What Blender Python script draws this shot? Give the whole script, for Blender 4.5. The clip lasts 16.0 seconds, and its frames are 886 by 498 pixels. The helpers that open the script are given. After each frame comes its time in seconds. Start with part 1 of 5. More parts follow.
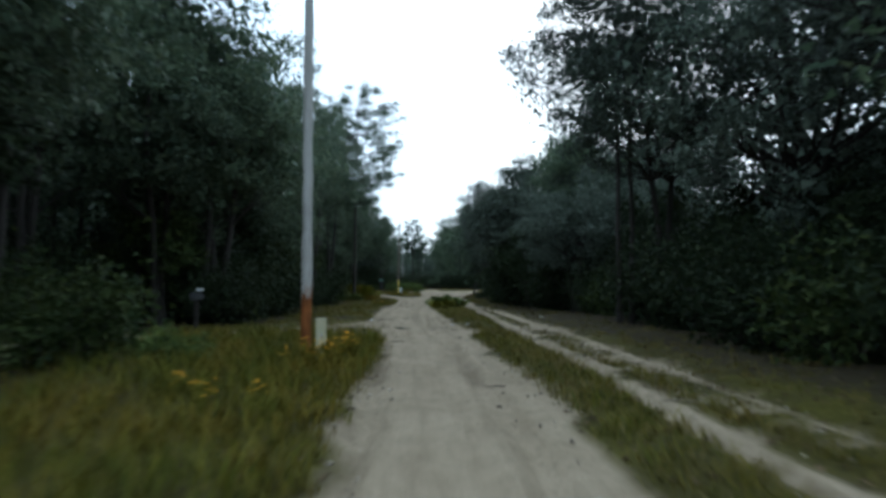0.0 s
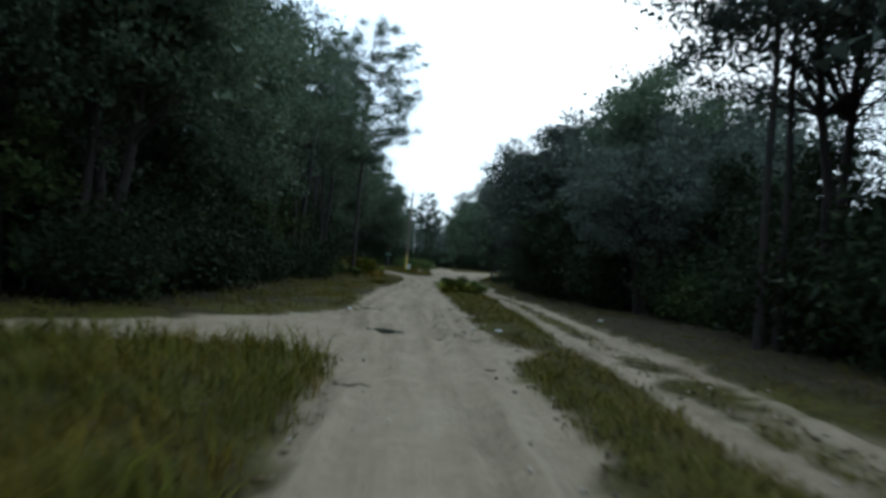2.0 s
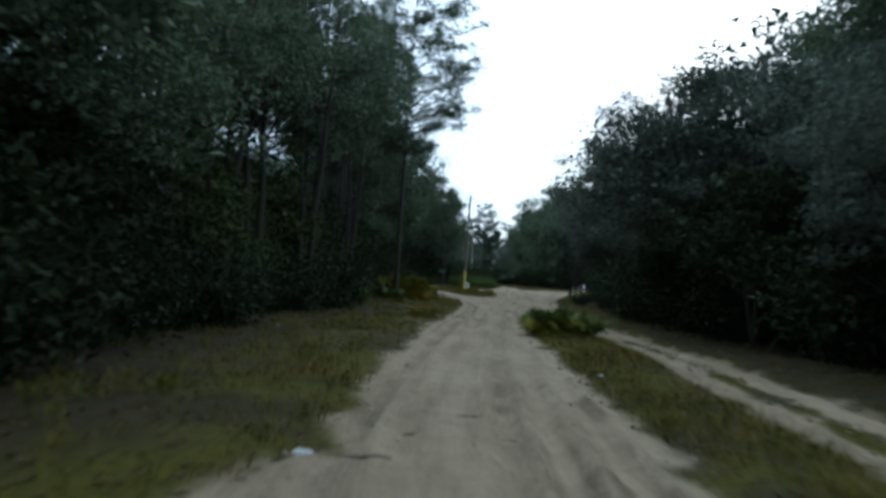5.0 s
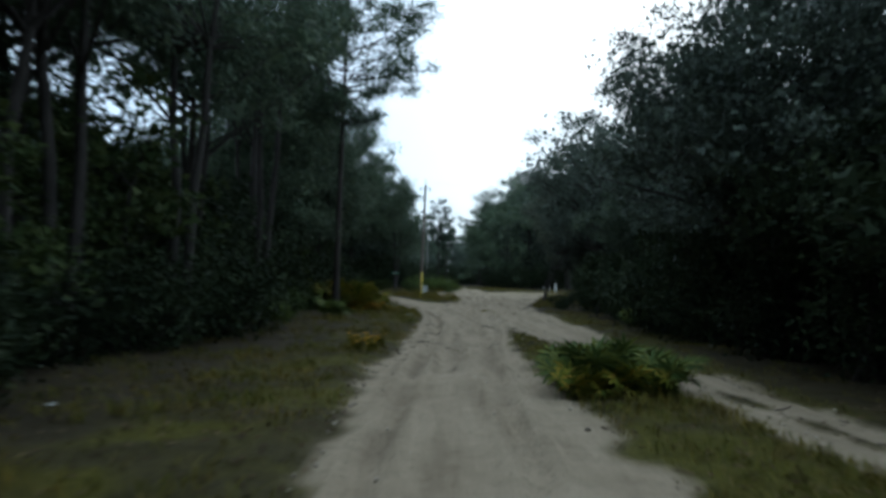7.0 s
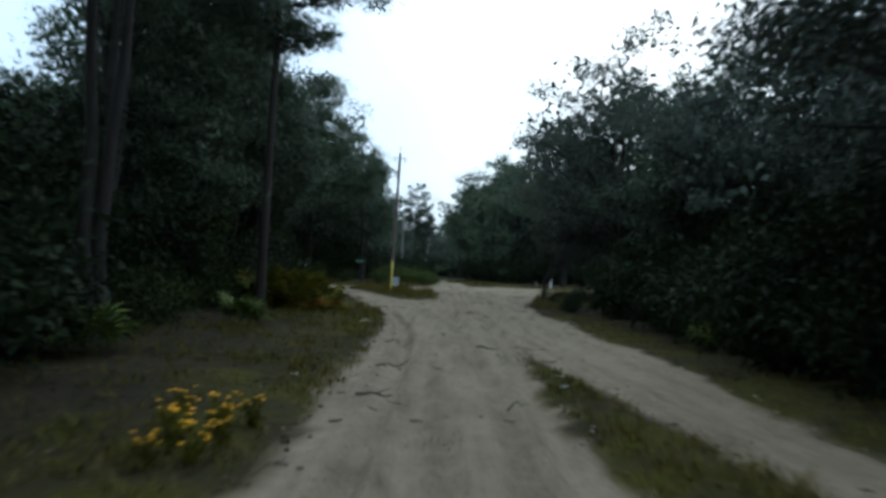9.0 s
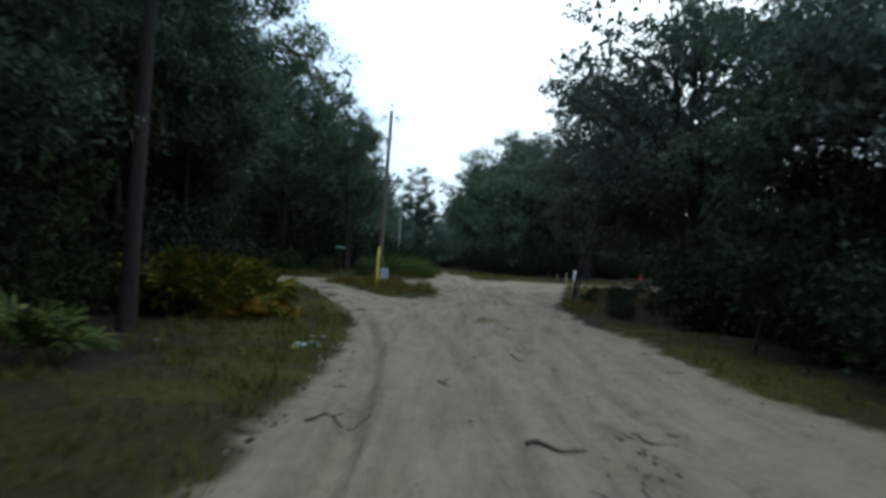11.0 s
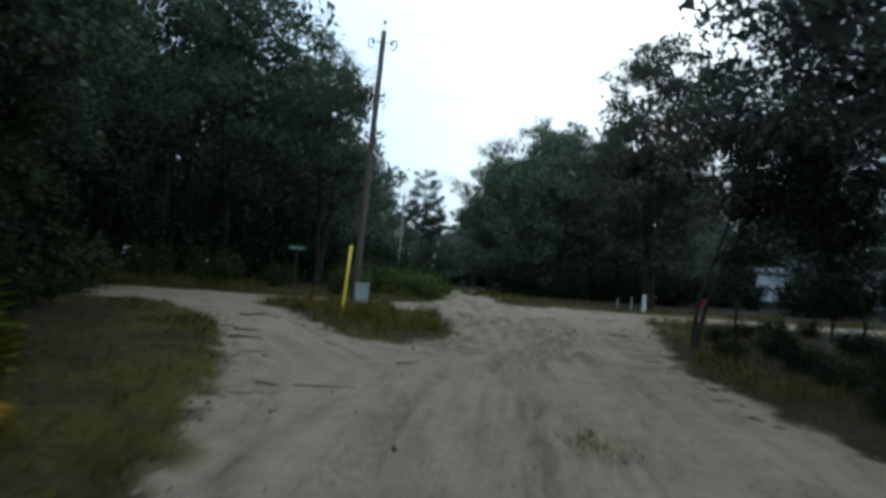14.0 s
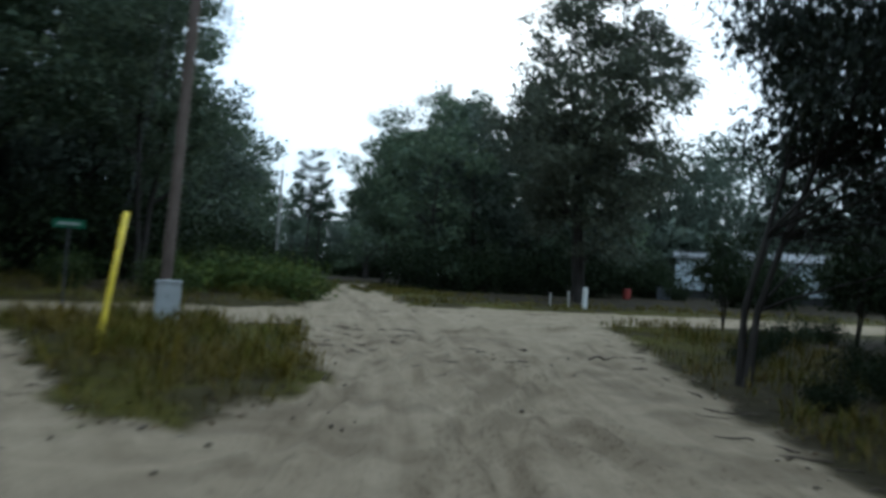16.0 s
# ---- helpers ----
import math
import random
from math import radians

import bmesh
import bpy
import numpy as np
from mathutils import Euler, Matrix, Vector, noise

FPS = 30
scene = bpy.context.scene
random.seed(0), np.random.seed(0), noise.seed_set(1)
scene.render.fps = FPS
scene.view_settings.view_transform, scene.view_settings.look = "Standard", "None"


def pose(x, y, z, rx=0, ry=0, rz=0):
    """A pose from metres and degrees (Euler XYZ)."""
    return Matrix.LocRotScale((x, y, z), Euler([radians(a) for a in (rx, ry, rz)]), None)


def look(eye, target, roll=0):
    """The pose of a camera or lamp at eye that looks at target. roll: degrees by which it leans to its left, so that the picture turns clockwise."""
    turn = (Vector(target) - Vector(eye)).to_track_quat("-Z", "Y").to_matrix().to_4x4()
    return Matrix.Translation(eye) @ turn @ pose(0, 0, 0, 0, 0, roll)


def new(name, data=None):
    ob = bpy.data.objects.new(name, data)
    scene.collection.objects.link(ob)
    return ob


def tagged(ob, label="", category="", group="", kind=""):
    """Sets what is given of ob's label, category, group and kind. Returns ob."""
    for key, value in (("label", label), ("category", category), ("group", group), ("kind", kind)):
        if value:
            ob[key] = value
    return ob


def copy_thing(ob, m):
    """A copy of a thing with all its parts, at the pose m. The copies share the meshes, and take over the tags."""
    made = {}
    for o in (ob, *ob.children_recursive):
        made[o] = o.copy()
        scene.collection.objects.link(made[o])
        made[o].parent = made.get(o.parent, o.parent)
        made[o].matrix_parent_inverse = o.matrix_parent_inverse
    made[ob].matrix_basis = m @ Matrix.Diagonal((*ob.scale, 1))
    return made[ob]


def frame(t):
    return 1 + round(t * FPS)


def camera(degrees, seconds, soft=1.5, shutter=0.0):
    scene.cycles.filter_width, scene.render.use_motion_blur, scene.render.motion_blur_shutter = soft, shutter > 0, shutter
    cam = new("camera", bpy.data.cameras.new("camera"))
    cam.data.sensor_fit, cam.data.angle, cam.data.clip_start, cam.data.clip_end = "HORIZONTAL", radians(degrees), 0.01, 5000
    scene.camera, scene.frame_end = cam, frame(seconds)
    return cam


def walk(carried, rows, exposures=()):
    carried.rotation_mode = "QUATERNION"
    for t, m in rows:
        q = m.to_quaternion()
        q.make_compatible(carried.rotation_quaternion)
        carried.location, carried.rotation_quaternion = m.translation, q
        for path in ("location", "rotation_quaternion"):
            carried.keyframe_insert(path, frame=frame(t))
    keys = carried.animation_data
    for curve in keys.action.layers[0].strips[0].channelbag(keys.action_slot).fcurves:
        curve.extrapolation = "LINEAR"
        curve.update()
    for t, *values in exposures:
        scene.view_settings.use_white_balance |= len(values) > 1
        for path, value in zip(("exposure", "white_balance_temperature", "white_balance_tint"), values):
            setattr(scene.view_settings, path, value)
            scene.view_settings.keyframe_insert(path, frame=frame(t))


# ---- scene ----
cam = camera(64.3, 16.0, soft=3.4, shutter=0.8)
PATH = [
    (0, (-0.22, 1.124, 1.357), (-0.131, 3.119, 1.465), -0.1),
    (0.5, (-0.1, 3.584, 1.383), (0.009, 5.578, 1.489), 1.0),
    (1, (0.025, 5.816, 1.374), (0.129, 7.812, 1.437), 1.2),
    (1.5, (0.094, 8.487, 1.355), (0.178, 10.484, 1.421), 3.0),
    (2, (0.065, 10.944, 1.326), (0.116, 12.943, 1.375), 4.2),
    (2.5, (0.089, 12.901, 1.384), (0.103, 14.898, 1.487), 3.0),
    (3, (0.149, 15.414, 1.351), (0.118, 17.413, 1.409), 2.4),
    (3.5, (0.011, 17.726, 1.418), (-0.053, 19.723, 1.509), 3.4),
    (4, (-0.086, 19.928, 1.406), (-0.189, 21.924, 1.475), 3.5),
    (6.5, (-0.965, 31.029, 1.687), (-1.017, 33.025, 1.804), 1.3),
    (7, (-0.952, 33.41, 1.713), (-0.926, 35.408, 1.803), 1.3),
    (7.5, (-0.853, 35.59, 1.732), (-0.79, 37.588, 1.8), 1.0),
    (8, (-0.775, 38.246, 1.692), (-0.699, 40.243, 1.781), 0.8),
    (8.5, (-0.709, 41.0, 1.689), (-0.628, 42.996, 1.775), 1.3),
    (9, (-0.683, 43.488, 1.692), (-0.594, 45.484, 1.761), 2.7),
    (11.5, (-0.111, 55.353, 1.624), (-0.027, 57.351, 1.668), 3.1),
    (12, (-0.043, 57.605, 1.628), (0.023, 59.604, 1.681), 2.3),
    (12.5, (0.019, 60.011, 1.57), (0.057, 62.011, 1.562), 2.0),
    (13, (0.015, 62.411, 1.514), (0.062, 64.409, 1.575), 2.9),
    (13.5, (0.035, 64.635, 1.532), (0.086, 66.633, 1.605), 4.0),
    (14, (0.067, 66.889, 1.575), (0.129, 68.886, 1.664), 4.8),
    (14.5, (0.085, 68.955, 1.554), (0.174, 70.948, 1.697), 5.3),
    (15, (0.159, 71.155, 1.582), (0.347, 73.143, 1.687), 6.9),
    (15.5, (0.374, 73.222, 1.647), (0.661, 75.199, 1.731), 7.8),
    (16, (0.797, 75.148, 1.657), (1.161, 77.113, 1.741), 3.9),
]
EXPOSURES = [(t, stops, 5250, 5) for t, stops in [(0, 0.0), (0.5, -0.55), (1, -0.25), (1.5, -0.15), (2, -0.15), (2.5, -0.45), (3, -0.25), (3.5, -0.45), (4, -0.31), (6.5, -0.15), (7, -0.3), (8, -0.3), (8.5, -0.75), (9, -0.37), (11.5, -0.25), (12, -0.05), (12.5, 0.15), (13, 0.32), (13.5, -0.15), (14, -0.45), (14.5, -0.53), (15, -0.5), (15.5, -0.18), (16, -0.22)]]
walk(cam, [(t, look(eye, target, roll)) for t, eye, target, roll in PATH], EXPOSURES)

# ---- world, sun and large lights ----
world = bpy.data.worlds.new("overcast_sky")
scene.world = world
world.use_nodes = True
wt = world.node_tree
wt.nodes.clear()
w_out = wt.nodes.new("ShaderNodeOutputWorld")
w_bg = wt.nodes.new("ShaderNodeBackground")
w_sky = wt.nodes.new("ShaderNodeTexSky")
w_sky.sky_type = "NISHITA"
w_sky.sun_disc = False
w_sky.sun_elevation = radians(24)
w_sky.sun_rotation = radians(18)
w_sky.air_density = 1.0
w_sky.dust_density = 3.0
w_coord = wt.nodes.new("ShaderNodeTexCoord")
w_noise = wt.nodes.new("ShaderNodeTexNoise")
w_noise.inputs["Scale"].default_value = 2.2
w_noise.inputs["Detail"].default_value = 6.0
w_ramp = wt.nodes.new("ShaderNodeValToRGB")
w_ramp.color_ramp.elements[0].position = 0.35
w_ramp.color_ramp.elements[0].color = (10.2, 11.6, 12.3, 1)
w_ramp.color_ramp.elements[1].position = 0.7
w_ramp.color_ramp.elements[1].color = (12.0, 13.0, 13.4, 1)
w_mix = wt.nodes.new("ShaderNodeMix")
w_mix.data_type = "RGBA"
w_mix.inputs[0].default_value = 0.82
wt.links.new(w_coord.outputs["Generated"], w_noise.inputs["Vector"])
wt.links.new(w_noise.outputs["Fac"], w_ramp.inputs["Fac"])
wt.links.new(w_sky.outputs["Color"], w_mix.inputs[6])
wt.links.new(w_ramp.outputs["Color"], w_mix.inputs[7])
# an overcast sky is brightest at the zenith
w_sep = wt.nodes.new("ShaderNodeSeparateXYZ")
w_high = wt.nodes.new("ShaderNodeMapRange")
w_high.inputs["To Min"].default_value, w_high.inputs["To Max"].default_value = 1.0, 1.9
w_lift = wt.nodes.new("ShaderNodeVectorMath")
w_lift.operation = "SCALE"
wt.links.new(w_coord.outputs["Generated"], w_sep.inputs[0])
wt.links.new(w_sep.outputs["Z"], w_high.inputs["Value"])
wt.links.new(w_mix.outputs[2], w_lift.inputs[0])
wt.links.new(w_high.outputs["Result"], w_lift.inputs["Scale"])
wt.links.new(w_lift.outputs["Vector"], w_bg.inputs["Color"])
w_bg.inputs["Strength"].default_value = 0.1
wt.links.new(w_bg.outputs["Background"], w_out.inputs["Surface"])

sun_data = bpy.data.lights.new("sun", "SUN")
sun_data.energy = 0.3
sun_data.angle = radians(25)
sun_data.color = (1.0, 0.96, 0.9)
sun = new("sun", sun_data)
sun.matrix_world = look((0, 0, 60), (-6, -18, 50))

# ---- materials ----


def material(name, base, rough=0.8, metal=0.0):
    m = bpy.data.materials.new(name)
    m.use_nodes = True
    b = m.node_tree.nodes["Principled BSDF"]
    b.inputs["Base Color"].default_value = (*base, 1)
    b.inputs["Roughness"].default_value = rough
    b.inputs["Metallic"].default_value = metal
    b.inputs["Specular IOR Level"].default_value = 0.3
    return m


def node(m, kind, **props):
    n = m.node_tree.nodes.new(kind)
    for key, value in props.items():
        n.inputs[key].default_value = value
    return n


def link(m, a, b):
    m.node_tree.links.new(a, b)


def ramp(m, fac, stops):
    n = m.node_tree.nodes.new("ShaderNodeValToRGB")
    els = n.color_ramp.elements
    while len(els) < len(stops):
        els.new(0.5)
    for e, (p, c) in zip(els, stops):
        e.position, e.color = p, (*c, 1)
    link(m, fac, n.inputs["Fac"])
    return n.outputs["Color"]


def mix(m, fac, a, b, blend="MIX"):
    n = m.node_tree.nodes.new("ShaderNodeMix")
    n.data_type = "RGBA"
    n.blend_type = blend
    for i, v in ((0, fac), (6, a), (7, b)):
        if isinstance(v, (int, float)):
            n.inputs[i].default_value = v
        elif isinstance(v, tuple):
            n.inputs[i].default_value = (*v, 1)
        else:
            link(m, v, n.inputs[i])
    return n.outputs[2]


def bump(m, height, strength=0.5, distance=0.02):
    n = m.node_tree.nodes.new("ShaderNodeBump")
    n.inputs["Strength"].default_value = strength
    n.inputs["Distance"].default_value = distance
    link(m, height, n.inputs["Height"])
    link(m, n.outputs["Normal"], m.node_tree.nodes["Principled BSDF"].inputs["Normal"])


def noise_tex(m, scale, detail=5.0, rough=0.6, coord="Object", stretch=None):
    c = m.node_tree.nodes.new("ShaderNodeTexCoord")
    n = node(m, "ShaderNodeTexNoise", Scale=scale, Detail=detail, Roughness=rough)
    v = c.outputs[coord]
    if stretch:
        mp = m.node_tree.nodes.new("ShaderNodeMapping")
        mp.inputs["Scale"].default_value = stretch
        link(m, v, mp.inputs["Vector"])
        v = mp.outputs["Vector"]
    link(m, v, n.inputs["Vector"])
    return n.outputs["Fac"]


def leaf_material(name, stops, rough=0.55, translucent=0.15, dry=None, gloss=0.06):
    """Leaves: one colour a leaf from the stops, a little light comes through."""
    m = material(name, stops[0][1], rough + 0.12)
    m.node_tree.nodes["Principled BSDF"].inputs["Specular IOR Level"].default_value = gloss
    b = m.node_tree.nodes["Principled BSDF"]
    g = m.node_tree.nodes.new("ShaderNodeNewGeometry")
    o = m.node_tree.nodes.new("ShaderNodeObjectInfo")
    col = ramp(m, g.outputs["Random Per Island"], stops)
    if dry:
        patch = noise_tex(m, 0.9, 4, 0.65)
        col = mix(m, ramp(m, patch, [(0.44, (0, 0, 0)), (0.64, (0.75, 0.75, 0.75))]), col, dry)
    hsv = node(m, "ShaderNodeHueSaturation")
    mr = node(m, "ShaderNodeMapRange")
    mr.inputs["To Min"].default_value, mr.inputs["To Max"].default_value = 0.75, 1.25
    link(m, o.outputs["Random"], mr.inputs["Value"])
    link(m, mr.outputs["Result"], hsv.inputs["Value"])
    link(m, col, hsv.inputs["Color"])
    link(m, hsv.outputs["Color"], b.inputs["Base Color"])
    tr = m.node_tree.nodes.new("ShaderNodeBsdfTranslucent")
    link(m, hsv.outputs["Color"], tr.inputs["Color"])
    ms = m.node_tree.nodes.new("ShaderNodeMixShader")
    ms.inputs[0].default_value = translucent
    link(m, b.outputs["BSDF"], ms.inputs[1])
    link(m, tr.outputs["BSDF"], ms.inputs[2])
    link(m, ms.outputs["Shader"], m.node_tree.nodes["Material Output"].inputs["Surface"])
    return m


def make_ground_material():
    m = material("sand_and_soil", (0.4, 0.36, 0.3), 0.95)
    b = m.node_tree.nodes["Principled BSDF"]
    b.inputs["Specular IOR Level"].default_value = 0.08
    at = m.node_tree.nodes.new("ShaderNodeAttribute")
    at.attribute_name = "sand"
    wet = m.node_tree.nodes.new("ShaderNodeAttribute")
    wet.attribute_name = "damp_shade"
    big = noise_tex(m, 0.45, 6, 0.65)
    mid = noise_tex(m, 2.6, 6, 0.65)
    fine = noise_tex(m, 34, 4, 0.7)
    litter = noise_tex(m, 11, 5, 0.75)
    sand = ramp(m, mid, [(0.25, (0.21, 0.175, 0.13)), (0.45, (0.33, 0.285, 0.22)), (0.75, (0.46, 0.41, 0.33))])
    sand = mix(m, 0.45, sand, ramp(m, big, [(0.3, (0.26, 0.222, 0.17)), (0.7, (0.42, 0.375, 0.305))]))
    sand = mix(m, 0.28, sand, ramp(m, fine, [(0.3, (0.2, 0.17, 0.128)), (0.7, (0.4, 0.355, 0.285))]))
    damp_shade = mix(m, 0.5, (0.14, 0.115, 0.085), ramp(m, fine, [(0.3, (0.11, 0.09, 0.066)), (0.7, (0.21, 0.175, 0.132))]))
    flow = m.node_tree.nodes.new("ShaderNodeAttribute")
    flow.attribute_name = "flow"
    streak = node(m, "ShaderNodeTexNoise", Scale=1.0, Detail=5.0, Roughness=0.62)
    link(m, flow.outputs["Vector"], streak.inputs["Vector"])
    clear = m.node_tree.nodes.new("ShaderNodeAttribute")
    clear.attribute_name = "clear"
    calm = m.node_tree.nodes.new("ShaderNodeMix")
    calm.inputs["A"].default_value = 0.52
    link(m, clear.outputs["Fac"], calm.inputs["Factor"])
    link(m, streak.outputs["Fac"], calm.inputs["B"])
    streak = calm.outputs["Result"]
    sand = mix(m, 0.55, sand, ramp(m, streak, [(0.3, (0.58, 0.55, 0.51)), (0.45, (0.95, 0.93, 0.9)), (0.6, (1.2, 1.2, 1.2)), (0.76, (0.76, 0.73, 0.68))]), "MULTIPLY")
    blot = noise_tex(m, 5.5, 5, 0.7)
    sand = mix(m, 0.4, sand, ramp(m, blot, [(0.3, (0.45, 0.43, 0.4)), (0.42, (1, 1, 1)), (0.66, (1, 1, 1)), (0.76, (0.62, 0.59, 0.55))]), "MULTIPLY")
    sand = mix(m, wet.outputs["Fac"], sand, damp_shade)
    crumb = m.node_tree.nodes.new("ShaderNodeAttribute")
    crumb.attribute_name = "crumb"
    spot = noise_tex(m, 15, 4, 0.6)
    bits = m.node_tree.nodes.new("ShaderNodeMath")
    bits.operation = "MULTIPLY_ADD"
    bits.inputs[1].default_value = 0.16
    link(m, crumb.outputs["Fac"], bits.inputs[0])
    link(m, spot, bits.inputs[2])
    sand = mix(m, ramp(m, bits.outputs[0], [(0.62, (0, 0, 0)), (0.72, (0.4, 0.4, 0.4))]), sand, (0.1, 0.078, 0.055))
    sand = mix(m, 1.0, sand, (0.695, 0.63, 0.53), "MULTIPLY")
    # dark leaf litter, deepened further to hold the canopy's shade
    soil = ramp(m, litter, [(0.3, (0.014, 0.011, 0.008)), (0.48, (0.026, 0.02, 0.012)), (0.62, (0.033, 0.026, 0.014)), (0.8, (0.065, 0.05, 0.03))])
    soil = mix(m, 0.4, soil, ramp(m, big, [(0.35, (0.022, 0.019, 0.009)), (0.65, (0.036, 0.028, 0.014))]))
    turf = m.node_tree.nodes.new("ShaderNodeAttribute")
    turf.attribute_name = "turf"
    green = ramp(m, litter, [(0.3, (0.0224, 0.0224, 0.0049)), (0.5, (0.0532, 0.0476, 0.007)), (0.65, (0.07, 0.0602, 0.0098)), (0.8, (0.091, 0.07, 0.028))])
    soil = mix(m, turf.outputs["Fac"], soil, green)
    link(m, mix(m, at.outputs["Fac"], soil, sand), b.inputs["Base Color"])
    h = m.node_tree.nodes.new("ShaderNodeMath")
    h.operation = "MULTIPLY_ADD"
    h.inputs[1].default_value = 0.12
    link(m, fine, h.inputs[0])
    h2 = m.node_tree.nodes.new("ShaderNodeMath")
    h2.operation = "MULTIPLY_ADD"
    h2.inputs[1].default_value = 0.7
    link(m, streak, h2.inputs[0])
    link(m, mid, h2.inputs[2])
    link(m, h2.outputs[0], h.inputs[2])
    bump(m, h.outputs[0], 0.8, 0.08)
    return m


def make_bark(name, dark, pale, scale=6.0):
    m = material(name, dark, 0.92)
    m.node_tree.nodes["Principled BSDF"].inputs["Specular IOR Level"].default_value = 0.1
    f = noise_tex(m, scale, 6, 0.7, stretch=(1, 1, 0.18))
    g = noise_tex(m, 1.3, 4, 0.6)
    c = ramp(m, f, [(0.3, dark), (0.7, pale)])
    link(m, mix(m, 0.3, c, ramp(m, g, [(0.35, dark), (0.65, pale)])), m.node_tree.nodes["Principled BSDF"].inputs["Base Color"])
    bump(m, f, 0.7, 0.03)
    return m


def worn(name, base, dirt, rough=0.6, scale=5.0, metal=0.0):
    m = material(name, base, rough, metal)
    f = noise_tex(m, scale, 6, 0.7)
    g = noise_tex(m, scale * 7, 4, 0.6)
    c = mix(m, 0.25, ramp(m, f, [(0.4, base), (0.75, dirt)]), ramp(m, g, [(0.3, base), (0.8, dirt)]))
    link(m, c, m.node_tree.nodes["Principled BSDF"].inputs["Base Color"])
    bump(m, g, 0.25, 0.006)
    return m


M_GROUND = make_ground_material()
M_BARK = make_bark("oak_bark", (0.016, 0.014, 0.012), (0.052, 0.045, 0.039))
M_PINE_BARK = make_bark("pine_bark", (0.018, 0.015, 0.013), (0.05, 0.04, 0.034), 4.0)
M_OAK = leaf_material("oak_leaf", [(0.0, (0.0204, 0.02866, 0.01945)), (0.5, (0.034, 0.04465, 0.02917)), (1.0, (0.0544, 0.06664, 0.04189))], 0.45, gloss=0.22)
# understorey green darkened: canopy shade is put into the leaf colour
M_UNDER_SHADE = leaf_material("shaded_understorey_leaf", [(0.0, (0.01156, 0.017, 0.00816)), (0.5, (0.01904, 0.0272, 0.01224)), (1.0, (0.03196, 0.0408, 0.017))])
# next three greens are bluer, the forest one also paler, imitating haze
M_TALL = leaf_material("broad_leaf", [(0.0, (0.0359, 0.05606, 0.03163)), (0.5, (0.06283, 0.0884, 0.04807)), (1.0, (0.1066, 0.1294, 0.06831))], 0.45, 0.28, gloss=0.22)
M_WOOD_HAZE = leaf_material("hazed_forest_leaf", [(0.0, (0.04776, 0.06376, 0.0456)), (0.5, (0.07694, 0.09691, 0.06991)), (1.0, (0.1194, 0.1403, 0.1003))], 0.5, 0.28, gloss=0.2)
M_LAWN = leaf_material("olive_leaf", [(0.0, (0.051, 0.06076, 0.03808)), (0.5, (0.0867, 0.098, 0.06048)), (1.0, (0.1326, 0.1421, 0.08736))], 0.45, 0.28, gloss=0.22)
M_PINE = leaf_material("pine_needle", [(0.0, (0.034, 0.052, 0.03)), (1.0, (0.07, 0.095, 0.054))], 0.45, gloss=0.2)
M_SHRUB = leaf_material("shrub_leaf", [(0.0, (0.0204, 0.03315, 0.01105)), (0.6, (0.0408, 0.0578, 0.017)), (1.0, (0.07225, 0.085, 0.0255))])
M_PALM = leaf_material("palmetto_leaf", [(0.0, (0.04, 0.066, 0.018)), (0.7, (0.08, 0.11, 0.026)), (1.0, (0.15, 0.155, 0.035))], 0.45)
M_PALM_OLD = leaf_material("yellowing_palmetto_leaf", [(0.0, (0.045, 0.072, 0.012)), (0.6, (0.112, 0.12, 0.014)), (0.9, (0.19, 0.165, 0.02)), (1.0, (0.28, 0.15, 0.025))], 0.5)
M_PALM_DRY = leaf_material("dry_palmetto_leaf", [(0.0, (0.12, 0.1, 0.015)), (0.5, (0.3, 0.18, 0.02)), (1.0, (0.42, 0.19, 0.025))], 0.6)
M_GRASS = leaf_material("grass_blade", [(0.0, (0.0351, 0.0429, 0.0078)), (0.45, (0.078, 0.07488, 0.01014)), (0.8, (0.117, 0.0936, 0.01716)), (1.0, (0.156, 0.1209, 0.0468))], 0.6, dry=(0.1326, 0.0975, 0.0312))
M_WEED = leaf_material("weed_leaf", [(0.0, (0.03825, 0.04675, 0.0068)), (0.6, (0.0952, 0.0986, 0.0119)), (1.0, (0.136, 0.119, 0.017))], 0.6, dry=(0.17, 0.1105, 0.0153))
M_FLOWER = leaf_material("yellow_petal", [(0.0, (0.8, 0.33, 0.01)), (1.0, (0.88, 0.48, 0.03))], 0.6)
M_POLE = make_bark("weathered_pole_wood", (0.25, 0.235, 0.21), (0.46, 0.44, 0.4), 9.0)
M_POLE_RED = make_bark("reddish_rotten_wood", (0.055, 0.022, 0.01), (0.33, 0.12, 0.035), 13.0)
def make_rotten(m):
    """Grey weathered wood comes through unevenly towards the top of the rotten part."""
    b = m.node_tree.nodes["Principled BSDF"]
    red = b.inputs["Base Color"].links[0].from_socket
    c = m.node_tree.nodes.new("ShaderNodeTexCoord")
    s = m.node_tree.nodes.new("ShaderNodeSeparateXYZ")
    link(m, c.outputs["Object"], s.inputs[0])
    n = noise_tex(m, 5.0, 5, 0.65, stretch=(1, 1, 0.3))
    a = m.node_tree.nodes.new("ShaderNodeMath")
    a.operation = "MULTIPLY_ADD"
    a.inputs[1].default_value = 2.4
    link(m, n, a.inputs[0])
    link(m, s.outputs["Z"], a.inputs[2])
    mr = node(m, "ShaderNodeMapRange")
    mr.inputs["From Min"].default_value, mr.inputs["From Max"].default_value = 2.3, 2.55
    link(m, a.outputs[0], mr.inputs["Value"])
    grey = ramp(m, n, [(0.3, (0.25, 0.235, 0.21)), (0.7, (0.46, 0.44, 0.4))])
    link(m, mix(m, mr.outputs["Result"], red, grey), b.inputs["Base Color"])


